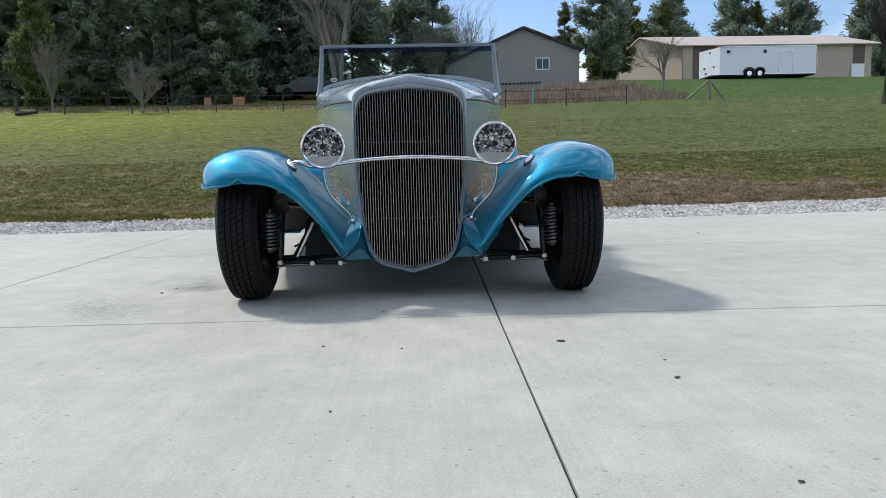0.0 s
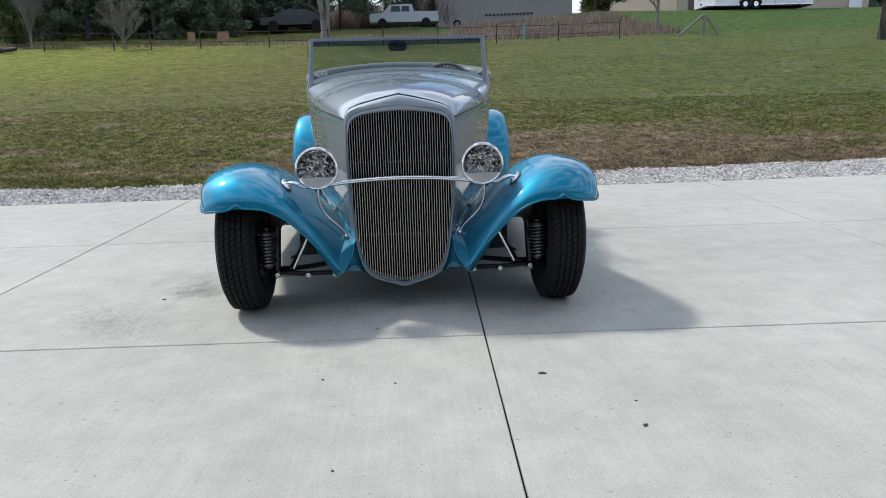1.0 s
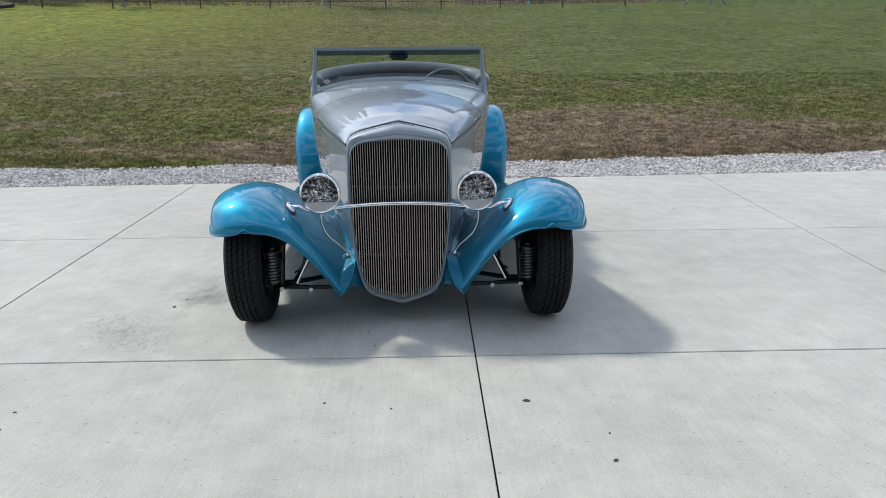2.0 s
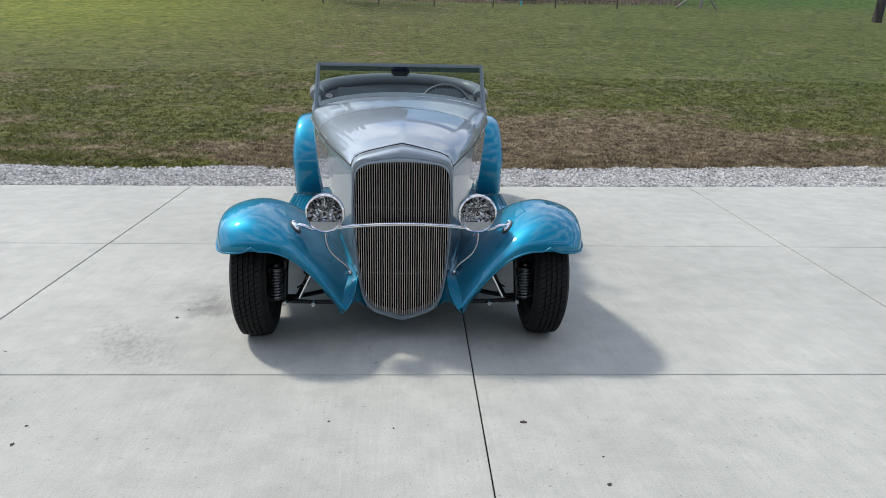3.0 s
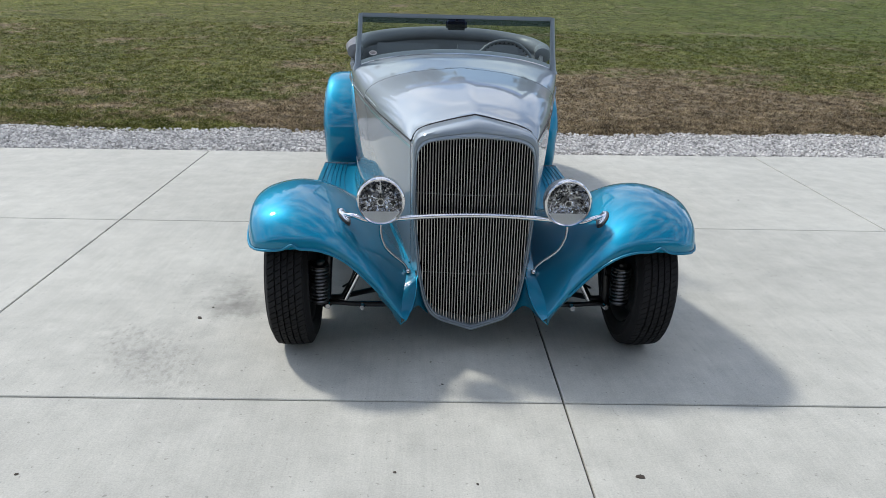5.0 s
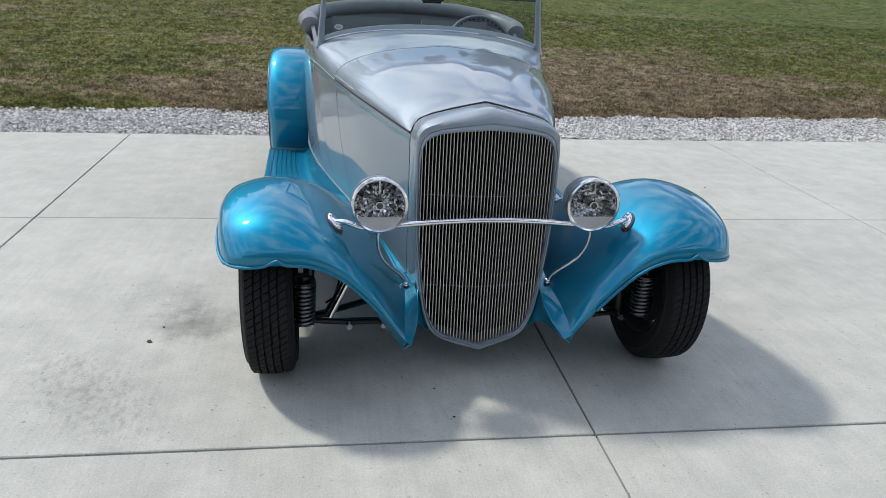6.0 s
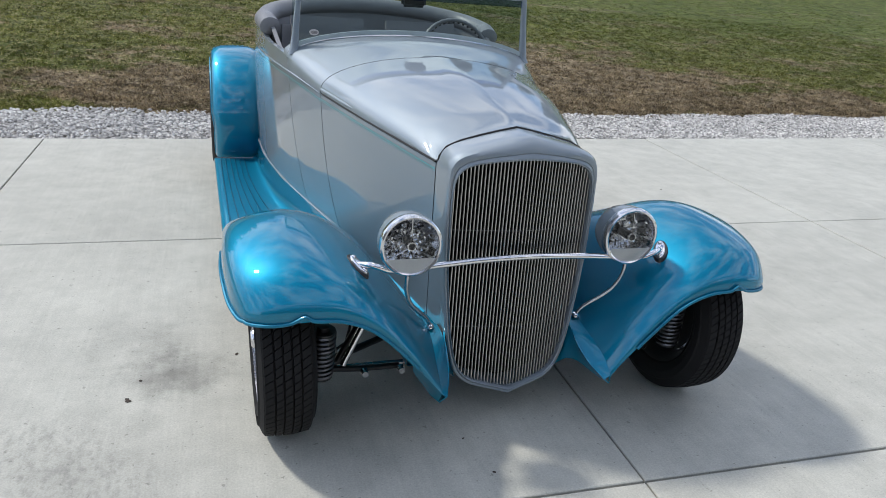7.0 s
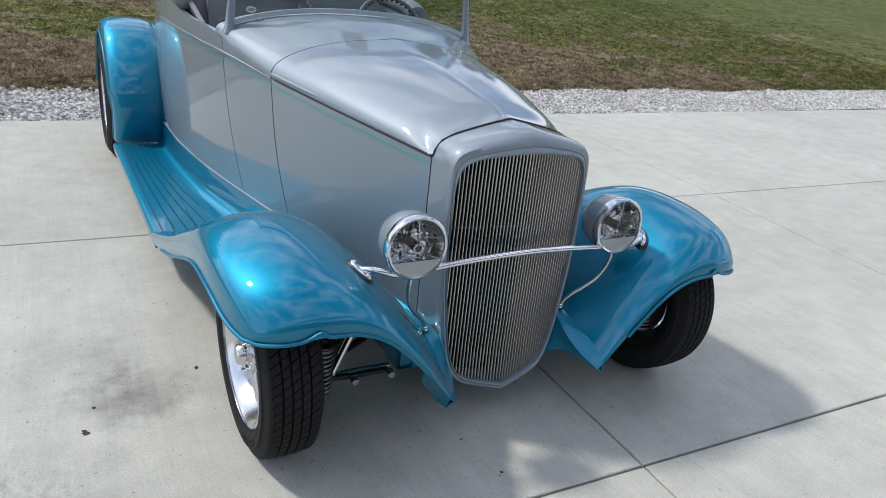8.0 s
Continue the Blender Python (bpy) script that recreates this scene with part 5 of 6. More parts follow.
def barn():
    b = thing("pole_barn", "long tan steel pole barn with brown trim", "barn", Matrix.Translation((0, 66, 7.6)))
    xa, xb, ze, zr = 26.2, 45.0, 4.25, 5.9
    quad_part("front_wall", [(xa, 0, -1), (xb, 0, -1), (xb, 0, ze), (xa, 0, ze)], TAN, b, .15, "tan ribbed steel wall")
    quad_part("end_wall", [(xa, 0, -1), (21.9, 9.5, -1), (21.9, 9.5, ze - .6), (23.6, 5.0, zr - .1), (xa, 0, ze)], TAN, b, .15)
    quad_part("roof", [(xa - .7, -.5, ze - .05), (xb + .9, -.5, ze - .15), (xb - 1.2, 5, zr), (23.4, 5, zr + .05)], TANROOF, b, .12, "pale tan steel roof")
    quad_part("roof", [(23.4, 5, zr + .05), (xb - 1.2, 5, zr), (xb - 2, 10, ze - .2), (21.4, 10, ze - .7)], TANROOF, b, .12)
    for k in range(48):
        x = xa + .2 + (xb - xa - .4) * k / 47
        bm = bmesh.new()
        box(bm, (x, -.082, 1.6), (.04, .02, 5.1))
        part("rib", bm, TAN, b, smooth=False)
    for x, w in ((28.3, 2.2), (43.7, 1.1)):
        bm = bmesh.new()
        box(bm, (x, -.14, 1.7), (w, .06, 5.0))
        part("brown_panel", bm, BROWN, b, "brown steel panel", smooth=False)
    bm = bmesh.new()
    box(bm, (43.6, -.2, 1.15), (1.3, .08, 2.2), .02)
    part("door", bm, WHITE, b, "white walk-in door", smooth=False)


barn()


def trailer():
    t = thing("cargo_trailer", "white enclosed cargo trailer on tandem wheels", "trailer", Matrix.Translation((0, 50, 6.75)))
    bm = bmesh.new()
    x0, xm, x1, z0, z1 = 22.35, 22.95, 30.35, .32, 2.36
    rows = [[(x0, 2.4, z), (xm, 0, z), (x1, 0, z), (x1, 2.4, z), (x0, 2.4, z)] for z in (z0, z1)]
    sheet(bm, rows)
    bmesh.ops.remove_doubles(bm, verts=bm.verts, dist=1e-4)
    bmesh.ops.holes_fill(bm, edges=[e for e in bm.edges if e.is_boundary])
    body = part("body", bm, WHITE, t, "white sheet-metal body", smooth=False)
    for z in (z0 + .02, z1):
        bm = bmesh.new()
        box(bm, ((xm + x1) / 2, -.02, z), (x1 - xm, .06, .07), .01)
        part("edge_trim", bm, BRUSHED, t)
    for k in range(13):
        bm = bmesh.new()
        box(bm, (xm + .3 + k * .6, -.004, 1.34), (.02, .012, 1.9))
        part("panel_seam", bm, WHITE, body, smooth=False)
    bm = bmesh.new()
    for c, s in (((28.0, -.02, 1.95), (1.05, .03, .03)), ((27.5, -.02, 1.15), (.03, .03, 1.6)), ((28.55, -.02, 1.15), (.03, .03, 1.6))):
        box(bm, c, s)
    part("door_outline", bm, BRUSHED, t, smooth=False)
    for x, z in ((23.6, 2.0), (26.4, 2.0)):
        bm = bmesh.new()
        box(bm, (x, -.03, z), (.26, .05, .24), .02)
        part("vent", bm, STEEL_DARK, t, smooth=False)
    bm = bmesh.new()
    box(bm, ((xm + x1) / 2 - .3, 1.2, .27), (8.0, 2.2, .09))
    part("chassis", bm, STEEL_DARK, t, smooth=False)
    for x in (25.2, 26.0):
        bm = bmesh.new()
        lathe(bm, [(.18, -.11), (.34, -.11), (.37, -.08), (.37, .08), (.34, .11), (.18, .11)], 28, Matrix.Translation((x, -.02, .39)) @ pose(0, 0, 0, 0, 0, 90), True)
        w = part("wheel", bm, RUBBER, t, sharp=40)
        bm = bmesh.new()
        lathe(bm, [(.0, -.09), (.08, -.10), (.20, -.10), (.21, -.05)], 24, Matrix.Translation((x, -.02, .39)) @ pose(0, 0, 0, 0, 0, 90))
        part("hub_cap", bm, ALLOY, w)
        bm = bmesh.new()
        arc = [(x + math.cos(q) * .44, -.06, .39 + math.sin(q) * .44) for q in np.linspace(.1, 3.04, 14)]
        tube(bm, arc, .07, 6, flat=.5)
        part("wheel_arch", bm, STEEL_DARK, t)
    for x, z in ((22.50, 1.0), (22.78, 1.0), (22.55, .6), (22.66, 2.1)):
        bm = bmesh.new()
        box(bm, (x, (22.95 - x) * 4 - .03, z), (.10, .2, .1), .02)
        part("marker", bm, STEEL_DARK, t)


trailer()


# ---- parked vehicles ----
def far_car(name, label, mat, x, y, length, truck):
    c = thing(name, label, "pickup" if truck else "car", Matrix.Translation((x, y, land(x, y) + .02)))
    L = length
    bm = bmesh.new()
    if truck:
        top = [(-.5, .75), (-.49, 1.05), (-.30, 1.12), (-.20, 1.72), (.06, 1.78), (.12, 1.75), (.14, 1.22), (.49, 1.20), (.5, .75)]
    else:
        top = [(-.5, .55), (-.48, .85), (-.30, .95), (-.14, 1.38), (.18, 1.40), (.36, 1.0), (.49, .95), (.5, .55)]
    prof = [(a * L, z) for a, z in top] + [(.49 * L, .42), (-.49 * L, .42)]
    rows = [[(a * (1 if abs(w) < .9 else .985), w, z) for a, z in prof + prof[:1]] for w in (-.95, -.88, 0, .88, .95)]
    sheet(bm, rows)
    bmesh.ops.remove_doubles(bm, verts=bm.verts, dist=1e-4)
    bmesh.ops.holes_fill(bm, edges=[e for e in bm.edges if e.is_boundary])
    part("body", bm, mat, c, sharp=30)
    for a in (-.31, .31):
        for w in (-.86, .86):
            bm = bmesh.new()
            lathe(bm, [(.0, -.10), (.18, -.11), (.34, -.11), (.37, -.07), (.37, .1), (.0, .1)], 24, Matrix.Translation((a * L, w, .37)) @ pose(0, 0, 0, 0, 0, 90))
            part("wheel", bm, RUBBER, c, sharp=40)
    wins = [(-.19, -.05), (-.04, .08)] if truck else [(-.12, .02), (.03, .17)]
    for p, q in wins:
        z0, z1 = (1.2, 1.62) if truck else (1.0, 1.3)
        quad_part("window", [(p * L, -.955, z0), (q * L, -.955, z0), (q * L - .05, -.955, z1), (p * L + .1, -.955, z1)], material("dark car glass", (.02, .022, .025), .05), c, .01)
    if truck:
        bm = bmesh.new()
        box(bm, (.49 * L, -.93, .98), (.08, .06, .3), .02)
        part("tail_lamp", bm, RED, c)
    return c


TRUCK = material("pale grey truck paint", (0.36, 0.37, 0.39), 0.3, 0.4, 0.5, 0.05, 1.0)
far_car("pickup_truck", "pale grey pickup truck parked under bare trees", TRUCK, 0.0, 56, 5.6, True)
far_car("dark_car", "dark parked car among the conifers", BLACK, -7.3, 47, 4.6, False)

# ---- fence ----
WOOD = material("weathered wood", (0.22, 0.20, 0.17), 0.85, vary=0.3, scale=6.0)
POST = material("dark steel post", (0.035, 0.037, 0.035), 0.7, vary=0.2)
fence_x = [-23, -20.2, -16.8, -13.6, -11.9, -9.6, -6.4, -3.6, -1.0, 1.6, 4.4, 7.4, 10.4]
for x in fence_x:
    y = 31.6
    z = land(x, y)
    bm = bmesh.new()
    lean = random.uniform(-3, 3)
    box(bm, (0, 0, .42), (.05, .05, .95), .008)
    box(bm, (0, -.02, .84), (.07, .04, .05), .008)
    f = part("fence_post", bm, POST, None, "thin dark steel fence post", smooth=False)
    f.matrix_basis = pose(x, y, z, 0, lean, 0)
    tagged(f, category="fence post", group="wire fence posts")
for h in (.35, .78):
    bm = bmesh.new()
    tube(bm, [(x, 31.6, land(x, 31.6) + h - .03 * (i % 2)) for i, x in enumerate(np.linspace(-23, 10.4, 40))], .012, 5)
    w = part("fence_wire", bm, POST, None, "sagging fence wire between steel posts")
    tagged(w, category="wire")
bx, by = 14.6, 31.8
bz = land(bx, by)
brace = thing("corner_brace", "weathered wooden fence corner post with two braces", "fence brace", Matrix.Translation((bx, by, bz)))
for a, b, r in (((0, 0, -.1), (0, 0, 1.0), .085), ((-.08, 0, .93), (-1.25, -.1, .0), .055), ((.06, 0, .95), (.70, -.15, .0), .055)):
    bm = bmesh.new()
    tube(bm, [a, b], r, 9)
    part("timber", bm, WOOD, brace)
mk = bmesh.new()
box(mk, (0, 0, .4), (.09, .04, .85), .01)
marker = part("marker_post", mk, material("turquoise plastic", (.08, .42, .45), .5), None, "turquoise plastic marker post in the scrub", smooth=False)
marker.matrix_basis = pose(5.9, 32.5, land(5.9, 32.5))
tagged(marker, category="marker")
sp = bmesh.new()
tube(sp, [(0, 0, -.1), (.02, 0, .9)], .09, 9)
tube(sp, [(.1, -.2, .05), (1.1, -.25, .12)], .1, 9)
stump = part("old_gate_post", sp, POST, None, "dark gate post with a fallen log")
stump.matrix_basis = pose(-19.0, 31.5, land(-19.0, 31.5))
tagged(stump, category="post")

# ---- trees ----
BARK = material("grey bark", (0.185, 0.168, 0.148), 0.9, vary=0.3, scale=6.0)


def leaf_material(name, light):
    m = material(name, light, 0.75, vary=0.45, scale=0.5, fine=6.0, spec=0.2)
    n, l = m.node_tree.nodes, m.node_tree.links
    geo, rg, mul = n.new("ShaderNodeNewGeometry"), n.new("ShaderNodeMapRange"), n.new("ShaderNodeVectorMath")
    mul.operation = "SCALE"
    rg.inputs["To Min"].default_value, rg.inputs["To Max"].default_value = .5, 1.5
    src = n["Principled BSDF"].inputs["Base Color"].links[0].from_socket
    l.new(geo.outputs["Random Per Island"], rg.inputs["Value"])
    l.new(src, mul.inputs[0])
    l.new(rg.outputs["Result"], mul.inputs["Scale"])
    l.new(mul.outputs["Vector"], n["Principled BSDF"].inputs["Base Color"])
    tl, mx = n.new("ShaderNodeBsdfTranslucent"), n.new("ShaderNodeMixShader")
    mx.inputs["Fac"].default_value = 0.52
    l.new(mul.outputs["Vector"], tl.inputs["Color"])
    l.new(n["Principled BSDF"].outputs["BSDF"], mx.inputs[1])
    l.new(tl.outputs["BSDF"], mx.inputs[2])
    l.new(mx.outputs["Shader"], n["Material Output"].inputs["Surface"])
    return m


CONIFER_BARK = material("dark conifer bark", (0.045, 0.038, 0.033), 0.9, vary=0.3, scale=6.0)
NEEDLE = leaf_material("dark cedar needles", (0.235, 0.280, 0.215))
PINE = leaf_material("pine needles", (0.120, 0.135, 0.060))


def conifer_meshes(seed, h, r, shape, count, size, rich=7, loose=.16, low=.015):
    """Trunk and crown of an evergreen: many limbs, each hung with slender needle sprays."""
    g = np.random.default_rng(seed)
    bm = bmesh.new()
    tube(bm, [(0, 0, -.3), (.03, .02, h * .3), (-.02, .03, h * .65), (0, 0, h * .97)], [.011 * h, .009 * h, .005 * h, .01], 8)
    limbs = []
    for k in range(int(h * rich)):
        f = low + (.965 - low) * g.random()
        q = g.uniform(0, 6.28)
        out = r * shape(f) * g.uniform(.55, 1.15)
        z = f * h
        tip = (math.cos(q) * out, math.sin(q) * out, z + out * g.uniform(-.1, .5))
        limbs.append(((0, 0, z), tip))
        tube(bm, [(0, 0, z), (tip[0] * .5, tip[1] * .5, (z + tip[2]) / 2 - .04), tip], [.03, .02, .006], 4)
    trunk = bpy.data.meshes.new("trunk")
    bm.to_mesh(trunk)
    bm.free()
    base, tips = np.array([a for a, _ in limbs]), np.array([b for _, b in limbs])
    reach = np.linalg.norm(tips - base, axis=1)
    idx = g.choice(len(limbs), count, p=reach / reach.sum())
    f = g.random(count) ** .55
    c = base[idx] + (tips - base)[idx] * f[:, None] + g.normal(0, loose * r / 2.2, (count, 3)) * (.35 + .65 * f[:, None])
    d = (tips - base)[idx]
    d /= np.linalg.norm(d, axis=1)[:, None]
    d += g.normal(0, .6, d.shape)
    d[:, 2] += .1
    d /= np.linalg.norm(d, axis=1)[:, None]
    s = g.normal(0, 1, d.shape)
    s -= (s * d).sum(1)[:, None] * d
    s /= np.linalg.norm(s, axis=1)[:, None]
    ln, w = g.uniform(.6, 1.4, count)[:, None] * size, g.uniform(.08, .17, count)[:, None] * size
    v = np.stack([c - d * ln * .4, c + s * w, c + d * ln * .6, c - s * w], 1).reshape(-1, 3)
    crown = from_lists("crown", v, np.arange(len(v)).reshape(-1, 4).tolist())
    return trunk, crown


def plant(name, label, category, meshes, mats, m, group=""):
    t = new(name)
    t.matrix_basis = m
    tagged(t, label, category, group)
    for nm, me, mat in zip(("trunk", "crown"), meshes, mats):
        if not me.materials:
            me.materials.append(mat)
        ob = new(nm, me)
        ob.parent = t
    return t


def column(f):
    return (1 - f) ** .55 * min(1, f * 6 + .6)


def spire(f):
    return (1 - f) ** .85 * min(1, f * 5 + .2)


def broad(f):
    return (1 - f ** 1.7) ** .8 * min(1, .7 + f * 1.2)


CEDARS = [conifer_meshes(10 + k, 13.0 + k, 1.75 + .15 * k, column, 26000, .36, 9, .15) for k in range(4)]
g = np.random.default_rng(21)
x = -31.0
while x < -5.5:
    for y in (44.0, 50.0, 57.0):
        px, py = x + g.uniform(-.7, .7), y + g.uniform(-1, 1)
        if (py < 47 and px > -9.8) or px / (py + 3) < -.60:
            continue
        k = int(g.integers(0, 4))
        plant("conifer", "tall dark dense conifer in a windbreak row", "conifer", CEDARS[k], (CONIFER_BARK, NEEDLE), pose(px, py, land(px, py), 0, 0, g.uniform(0, 360)) @ Matrix.Scale(g.uniform(.9, 1.2), 4), "windbreak conifers")
    x += 2.0
for x, k in ((-12.2, 1), (-10.0, 3), (-7.8, 0)):
    plant("conifer", "tall dark dense conifer in a windbreak row", "conifer", CEDARS[k], (CONIFER_BARK, NEEDLE), pose(x, 53.5, land(x, 53.5), 0, 0, 70 * x) @ Matrix.Scale(1.1, 4), "windbreak conifers")
PINES = [conifer_meshes(40 + k, 11.0, 3.0, broad, 22000, .46, 5, .20, .10) for k in range(3)]
for x, y, k, wide, tall in ((-1.6, 62, 0, 1.45, 1.45), (1.8, 64, 1, .9, 1.0), (-5.0, 55, 1, 1.2, 1.3)):
    plant("pine", "dark broad pine behind the lawn", "pine", PINES[k], (CONIFER_BARK, NEEDLE), pose(x, y, land(x, y), 0, 0, 40 * x) @ Matrix.Diagonal((wide, wide, tall, 1)), "broad pines")
for x, y, k, wide, tall in ((16.9, 61, 0, 1.0, 1.12), (32.6, 88, 1, 1.25, 1.42), (36.0, 95, 2, 1.2, 1.45), (41.8, 88, 0, 1.35, 1.5), (45.2, 97, 1, 1.0, 1.35), (49.2, 89, 2, 1.35, 1.45), (53.0, 95, 0, 1.1, 1.3), (58.6, 87, 1, 1.35, 1.5), (63, 92, 2, 1.5, 1.5)):
    plant("pine", "broad evergreen standing behind the barn", "pine", PINES[k], (CONIFER_BARK, NEEDLE), pose(x, y, land(x, y), 0, 0, 40 * x) @ Matrix.Diagonal((wide, wide, tall, 1)), "broad pines")
SPRUCE = [conifer_meshes(60 + k, 10.0, 2.6, spire, 18000, .40, 8, .16) for k in range(2)]
for x, y, k, sc in ((19.4, 67, 0, 1.0), (25.6, 81, 1, 1.35), (30.6, 84, 0, 1.15), (43.2, 86, 1, 1.2), (22.0, 80, 0, 1.1), (14.6, 66, 1, .8)):
    plant("spruce", "olive-green evergreen standing behind the buildings", "spruce", SPRUCE[k], (CONIFER_BARK, PINE), pose(x, y, land(x, y), 0, 0, 53 * x) @ Matrix.Scale(sc, 4), "evergreens behind the barn")
YOUNG = conifer_meshes(71, 7.5, 2.2, spire, 16000, .36, 9, .16)
plant("young_spruce", "lighter green young spruce at the windbreak's end", "spruce", YOUNG, (CONIFER_BARK, leaf_material("fresh green needles", (0.13, 0.165, 0.065))), pose(-20.5, 36.4, land(-20.5, 36.4), 0, 0, 20) @ Matrix.Diagonal((.75, .75, 1, 1)))


def bare_tree(seed, h, spread, trunk_r, low=.25, levels=4):
    """Leafless tree: a trunk that forks into ever finer twigs."""
    g = np.random.default_rng(seed)
    bm = bmesh.new()

    def limb(p, d, length, r, level):
        pts, q = [Vector(p)], Vector(d).normalized()
        for _ in range(3):
            q = (q + Vector(g.normal(0, .12 if level else .03, 3)) + Vector((0, 0, .05))).normalized()
            pts.append(pts[-1] + q * length / 3)
        tube(bm, pts, [r, r * .85, r * .7, r * .5], 5 if level < 2 else 3)
        if level >= levels:
            return
        for k in range(int(g.integers(4, 7))):
            f = g.uniform(.35 if level else low, 1.0)
            i = min(int(f * 3), 2)
            at = pts[i].lerp(pts[i + 1], f * 3 - i)
            side = Vector(g.normal(0, 1, 3)).normalized()
            limb(at, q + side * spread, length * g.uniform(.5, .72), r * .45, level + 1)

    limb((0, 0, -.1), (0, 0, 1), h * .5, trunk_r, 0)
    me = bpy.data.meshes.new("trunk")
    bm.to_mesh(me)
    bm.free()
    return me


def twiggy_tree(seed, h, flare, stem):
    """Leafless vase of many fine rising branches from one short trunk."""
    g = np.random.default_rng(seed)
    bm = bmesh.new()
    tube(bm, [(0, 0, -.1), (.01, 0, h * .12), (0, .01, h * .24)], [stem, stem * .8, stem * .6], 7)

    def shoot(p, d, length, r, level):
        pts, q = [Vector(p)], Vector(d).normalized()
        for _ in range(4):
            q = (q + Vector(g.normal(0, .09, 3)) + Vector((0, 0, .13))).normalized()
            pts.append(pts[-1] + q * length / 4)
        tube(bm, pts, [r, r * .85, r * .7, r * .55, r * .3], 5 if level < 1 else 3)
        if level >= 3:
            return
        for k in range((7, 5, 4)[level]):
            f = g.uniform(.2, .95)
            i = min(int(f * 4), 3)
            side = Vector(g.normal(0, 1, 3))
            shoot(pts[i].lerp(pts[i + 1], f * 4 - i), q + side * .42, length * g.uniform(.35, .6), r * .5, level + 1)

    for k in range(13):
        q, lean = 2.4 * k, flare * (.15 + .85 * g.random())
        shoot((0, 0, h * g.uniform(.10, .24)), (math.cos(q) * lean, math.sin(q) * lean, 1), h * g.uniform(.55, .78) / (1 + .3 * lean), stem * .24, 0)
    me = bpy.data.meshes.new("trunk")
    bm.to_mesh(me)
    bm.free()
    return me


BARE = [twiggy_tree(3, 3.2, 1.5, .11), twiggy_tree(5, 10.0, 1.0, .20), twiggy_tree(8, 4.0, 1.9, .12), twiggy_tree(12, 9.0, .6, .16), bare_tree(17, 4.6, .8, .10, .12, 4)]
for label, x, y, k, sc in (("small round leafless tree by the fence", -13.5, 32.6, 0, .88), ("leafless young tree by the windbreak", -18.8, 34.5, 3, .42),
                           ("tall leafless tree behind the house", 4.6, 74, 3, 1.1), ("tall leafless tree behind the house", 6.4, 80, 1, 1.0), ("leafless thorny tree in the scrub", 13.4, 35, 4, .95), ("tall leafless tree beside the house", 1.6, 58, 3, .7), ("tall leafless tree past the windbreak", -27.6, 42, 1, .95), ("tall leafless tree past the windbreak", -34, 52, 3, 1.3)):
    t = thing("bare_tree", label, "tree", pose(x, y, land(x, y), 0, 0, 30 * x) @ Matrix.Scale(sc, 4), "leafless trees")
    if not BARE[k].materials:
        BARE[k].materials.append(BARK)
    ob = new("trunk", BARE[k])
    ob.parent = t
g2 = bmesh.new()
tube(g2, [(0, 0, -.1), (.02, 0, .5), (-.05, 0, 1.6), (-.35, .1, 3.4), (-.6, .1, 5.0)], [.28, .19, .15, .11, .07], 10)
tube(g2, [(.08, .05, -.1), (.16, 0, .6), (.26, 0, 1.8), (.45, .1, 3.6), (.8, 0, 5.2)], [.20, .14, .12, .09, .06], 10)
big_tree = thing("bare_tree", "large leafless tree with twin grey trunks by the fence", "tree", pose(-4.05, 34.0, land(-4.05, 34.0)), "leafless trees")
fork = part("trunk", g2, BARK, big_tree)
for k, (x, z, sc, lean) in enumerate(((-.55, 3.2, .5, -14), (.5, 3.4, .5, 12), (.3, 2.1, .36, 26))):
    limb = new("limb", BARE[1])
    limb.parent = big_tree
    limb.matrix_basis = pose(x, 0, z, 0, lean, 70 * k) @ Matrix.Scale(sc, 4)
ty = bmesh.new()
lathe(ty, [(.19, -.09), (.30, -.10), (.33, -.06), (.33, .06), (.30, .10), (.19, .09)], 28, None, True)
scrap = part("yard_scrap", ty, RUBBER, None, "worn black tyre leaning on the house wall", sharp=40)
scrap.matrix_basis = pose(4.5, 59.2, land(4.5, 59.2) + .32, 0, 0, 78)
tagged(scrap, category="scrap")
px, py = 21.4, 28.5
trunk_me = bare_tree(30, 5.5, .35, .24, .45, 4)
trunk_me.materials.append(CONIFER_BARK)
t = thing("bare_tree", "leafless tree with a thick brown trunk on the lawn", "tree", pose(px, py, land(px, py)), "leafless trees")
ob = new("trunk", trunk_me)
ob.parent = t

# ---- scrub along the fence ----
SCRUB = leaf_material("dry scrub stems", (0.25, 0.195, 0.165))


def scrub(name, count, x0, x1, y0, y1, h, g):
    x, y = g.uniform(x0, x1, count), g.uniform(y0, y1, count)
    z = np.array([land(a, b) for a, b in zip(x, y)])
    hh = h * g.uniform(.3, 1.0, count) * (.7 + .5 * np.array([noise.noise((a * .5, b * .5, 9)) for a, b in zip(x, y)]))
    q, p = g.uniform(0, 6.28, count), g.uniform(0, 6.28, count)
    w = g.uniform(.012, .03, count)
    a = np.stack([x - np.cos(q) * w, y - np.sin(q) * w, z], 1)
    b = np.stack([x + np.cos(q) * w, y + np.sin(q) * w, z], 1)
    c = np.stack([x + np.cos(p) * hh * .35, y + np.sin(p) * hh * .35, z + hh], 1)
    v = np.stack([a, b, c], 1).reshape(-1, 3)
    return from_lists(name, v, np.arange(len(v)).reshape(-1, 3).tolist())


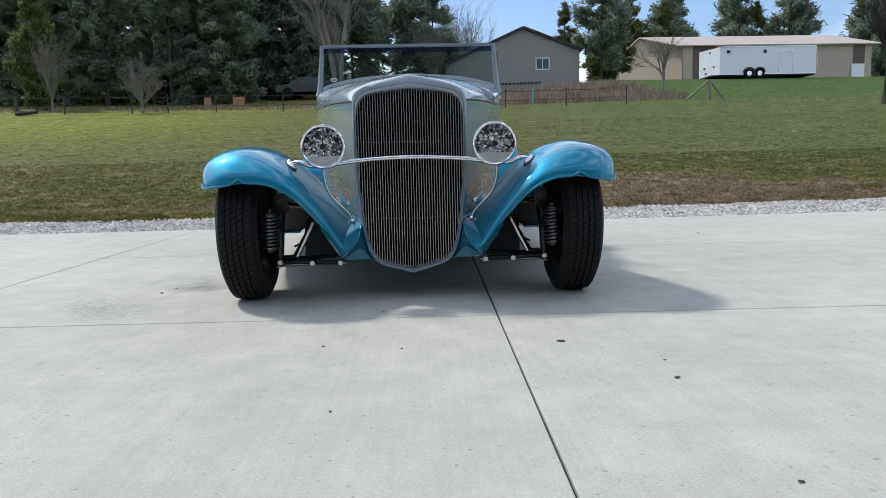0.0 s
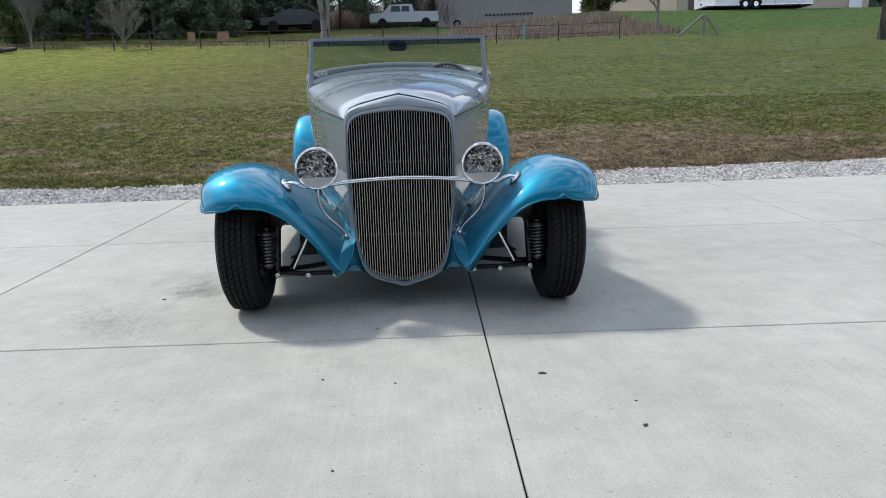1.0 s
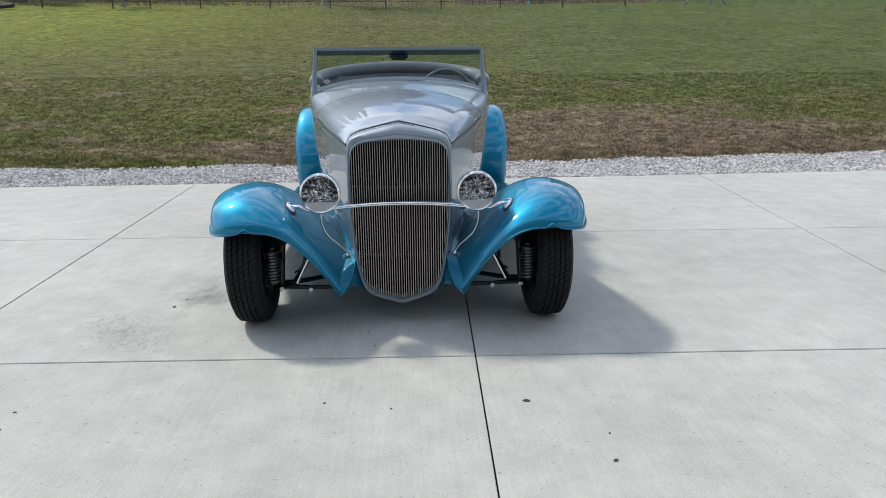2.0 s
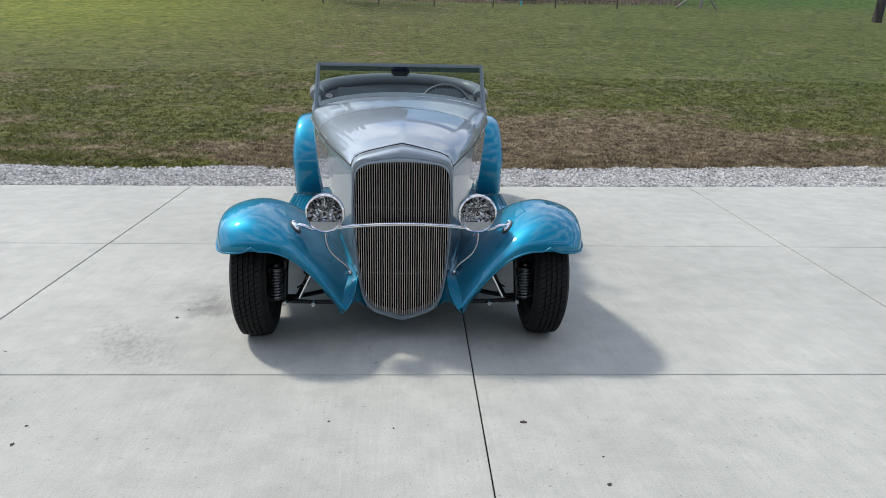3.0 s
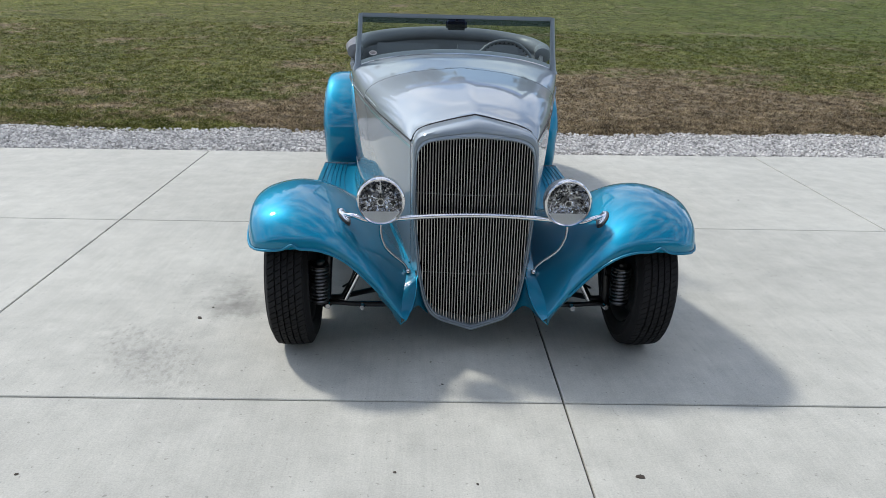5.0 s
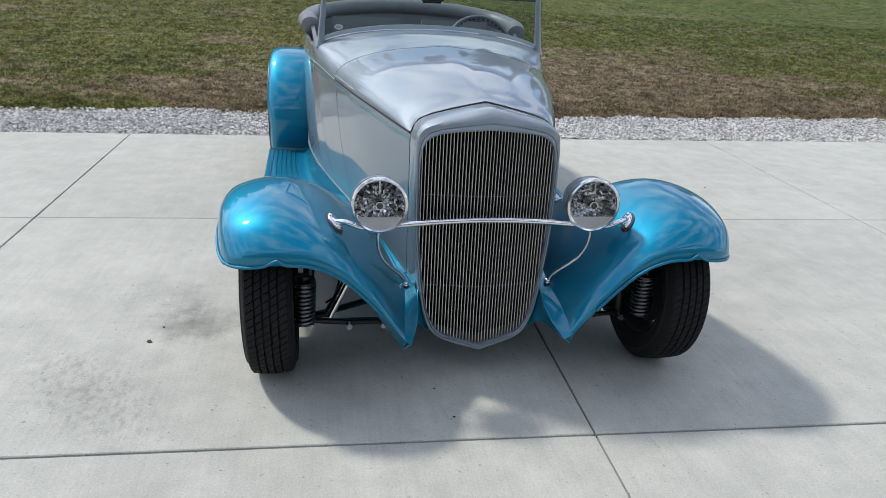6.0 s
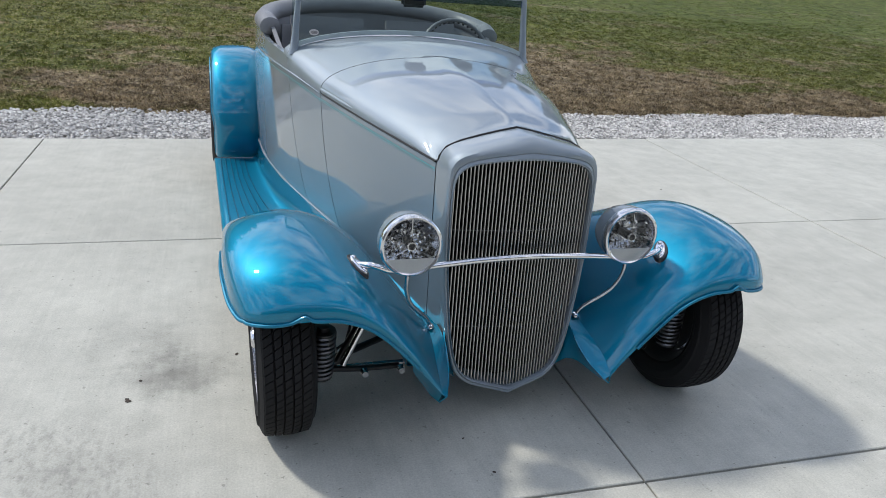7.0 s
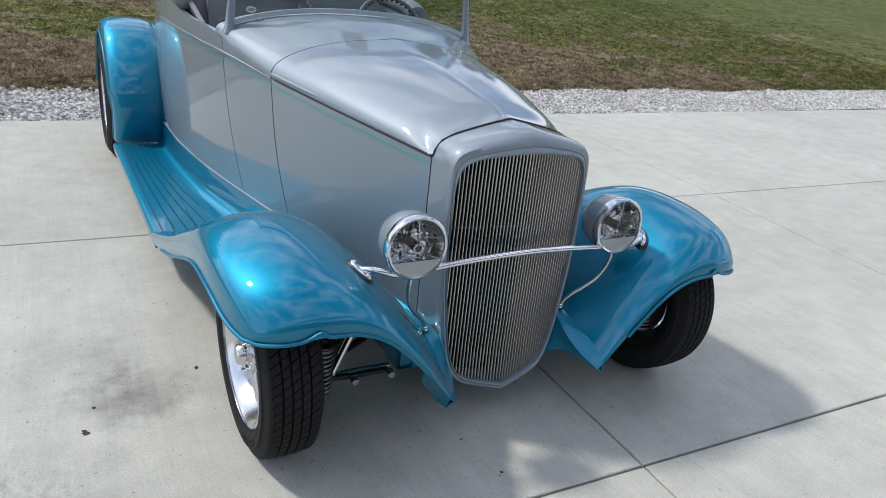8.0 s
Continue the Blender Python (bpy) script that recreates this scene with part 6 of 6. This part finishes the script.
g = np.random.default_rng(33)
ob = as_object("scrub", scrub("scrub", 12000, 3.0, 14.2, 33.0, 48, .62, g), SCRUB, smooth=False)
tagged(ob, "dry reddish-brown scrub and weeds behind the fence", "scrub", kind="stuff")
ob = as_object("undergrowth", scrub("undergrowth", 14000, -34, -4, 58, 61, 3.0, g), SCRUB, smooth=False)
tagged(ob, "dark brown undergrowth beneath the windbreak", "undergrowth", kind="stuff")
ob = as_object("undergrowth", scrub("undergrowth", 9000, -7, 4.6, 60, 64, 4.2, g), SCRUB, smooth=False)
tagged(ob, "dark brown brush behind the parked pickup", "undergrowth", kind="stuff")
ob = as_object("weeds", scrub("weeds", 5000, -26, 3.0, 33, 40, .28, g), SCRUB, smooth=False)
tagged(ob, "low dry weeds along the wire fence", "weeds", kind="stuff")

# ---- small bits on the concrete ----
LEAF = material("dead leaf", (0.05, 0.038, 0.028), 0.8, vary=0.3, scale=40)
for i, (x, y, r) in enumerate(((.479, -.868, .014), (.699, -1.282, .010), (-1.386, -0.973, .011), (-1.833, -0.163, .008), (-1.402, -0.844, .008), (0.725, -1.115, .006), (-0.025, -0.899, .006), (-0.275, -0.841, .007), (-1.176, 0.255, .011), (-0.829, 0.505, .009), (-1.149, 0.377, .007), (-0.109, -0.316, .006), (5.813, 3.040, .012), (0.690, -1.887, .008), (-0.177, -1.450, .006), (-1.180, 0.268, .008), (-0.151, -0.143, .005), (2.254, 2.429, .01))):
    bm = bmesh.new()
    bmesh.ops.create_icosphere(bm, subdivisions=1, radius=1.0)
    for v in bm.verts:
        v.co = Vector((v.co.x * r * random.uniform(.7, 1.4), v.co.y * r * random.uniform(.5, 1.0), v.co.z * r * .22 * random.uniform(.6, 1.3)))
    ob = part("debris", bm, LEAF, None, "small dark bit of leaf litter on concrete", smooth=False)
    ob.matrix_basis = pose(x, y, r * .15, 0, 0, 47 * i)
    tagged(ob, category="debris", group="leaf litter")


# ---- unseen wall added behind the camera to darken reflections ----
unseen_wall = thing("wall_added", "plain dark wall added out of view to darken reflections", "wall", Matrix.Translation((0, -11.2, 0)))
tagged(unseen_wall, kind="structure")
bm = bmesh.new()
box(bm, (0, 0, 2.6), (34, .2, 5.4))
part("wall_face", bm, material("dark grey added wall", (0.098, 0.098, 0.102), 0.7, vary=0.15, scale=1.5), unseen_wall, smooth=False)


def oddment(name, label, category, size, mat, x, y, turn):
    bm = bmesh.new()
    box(bm, (0, 0, size[2] / 2), size, .02)
    ob = part(name, bm, mat, None, label, smooth=False)
    ob.matrix_basis = pose(x, y, land(x, y) - .02, -4, 0, turn)
    tagged(ob, category=category)


PLYWOOD = material("orange-brown plywood", (0.30, 0.17, 0.10), 0.8, vary=0.2, scale=4.0)
oddment("plywood_panel", "orange-brown plywood panel leaning under the conifers", "panel", (.40, .06, .6), PLYWOOD, -11.9, 38.2, 10)
oddment("plywood_panel", "wide orange-brown plywood panel leaning under the conifers", "panel", (.7, .06, .6), PLYWOOD, -10.2, 38.4, -8)
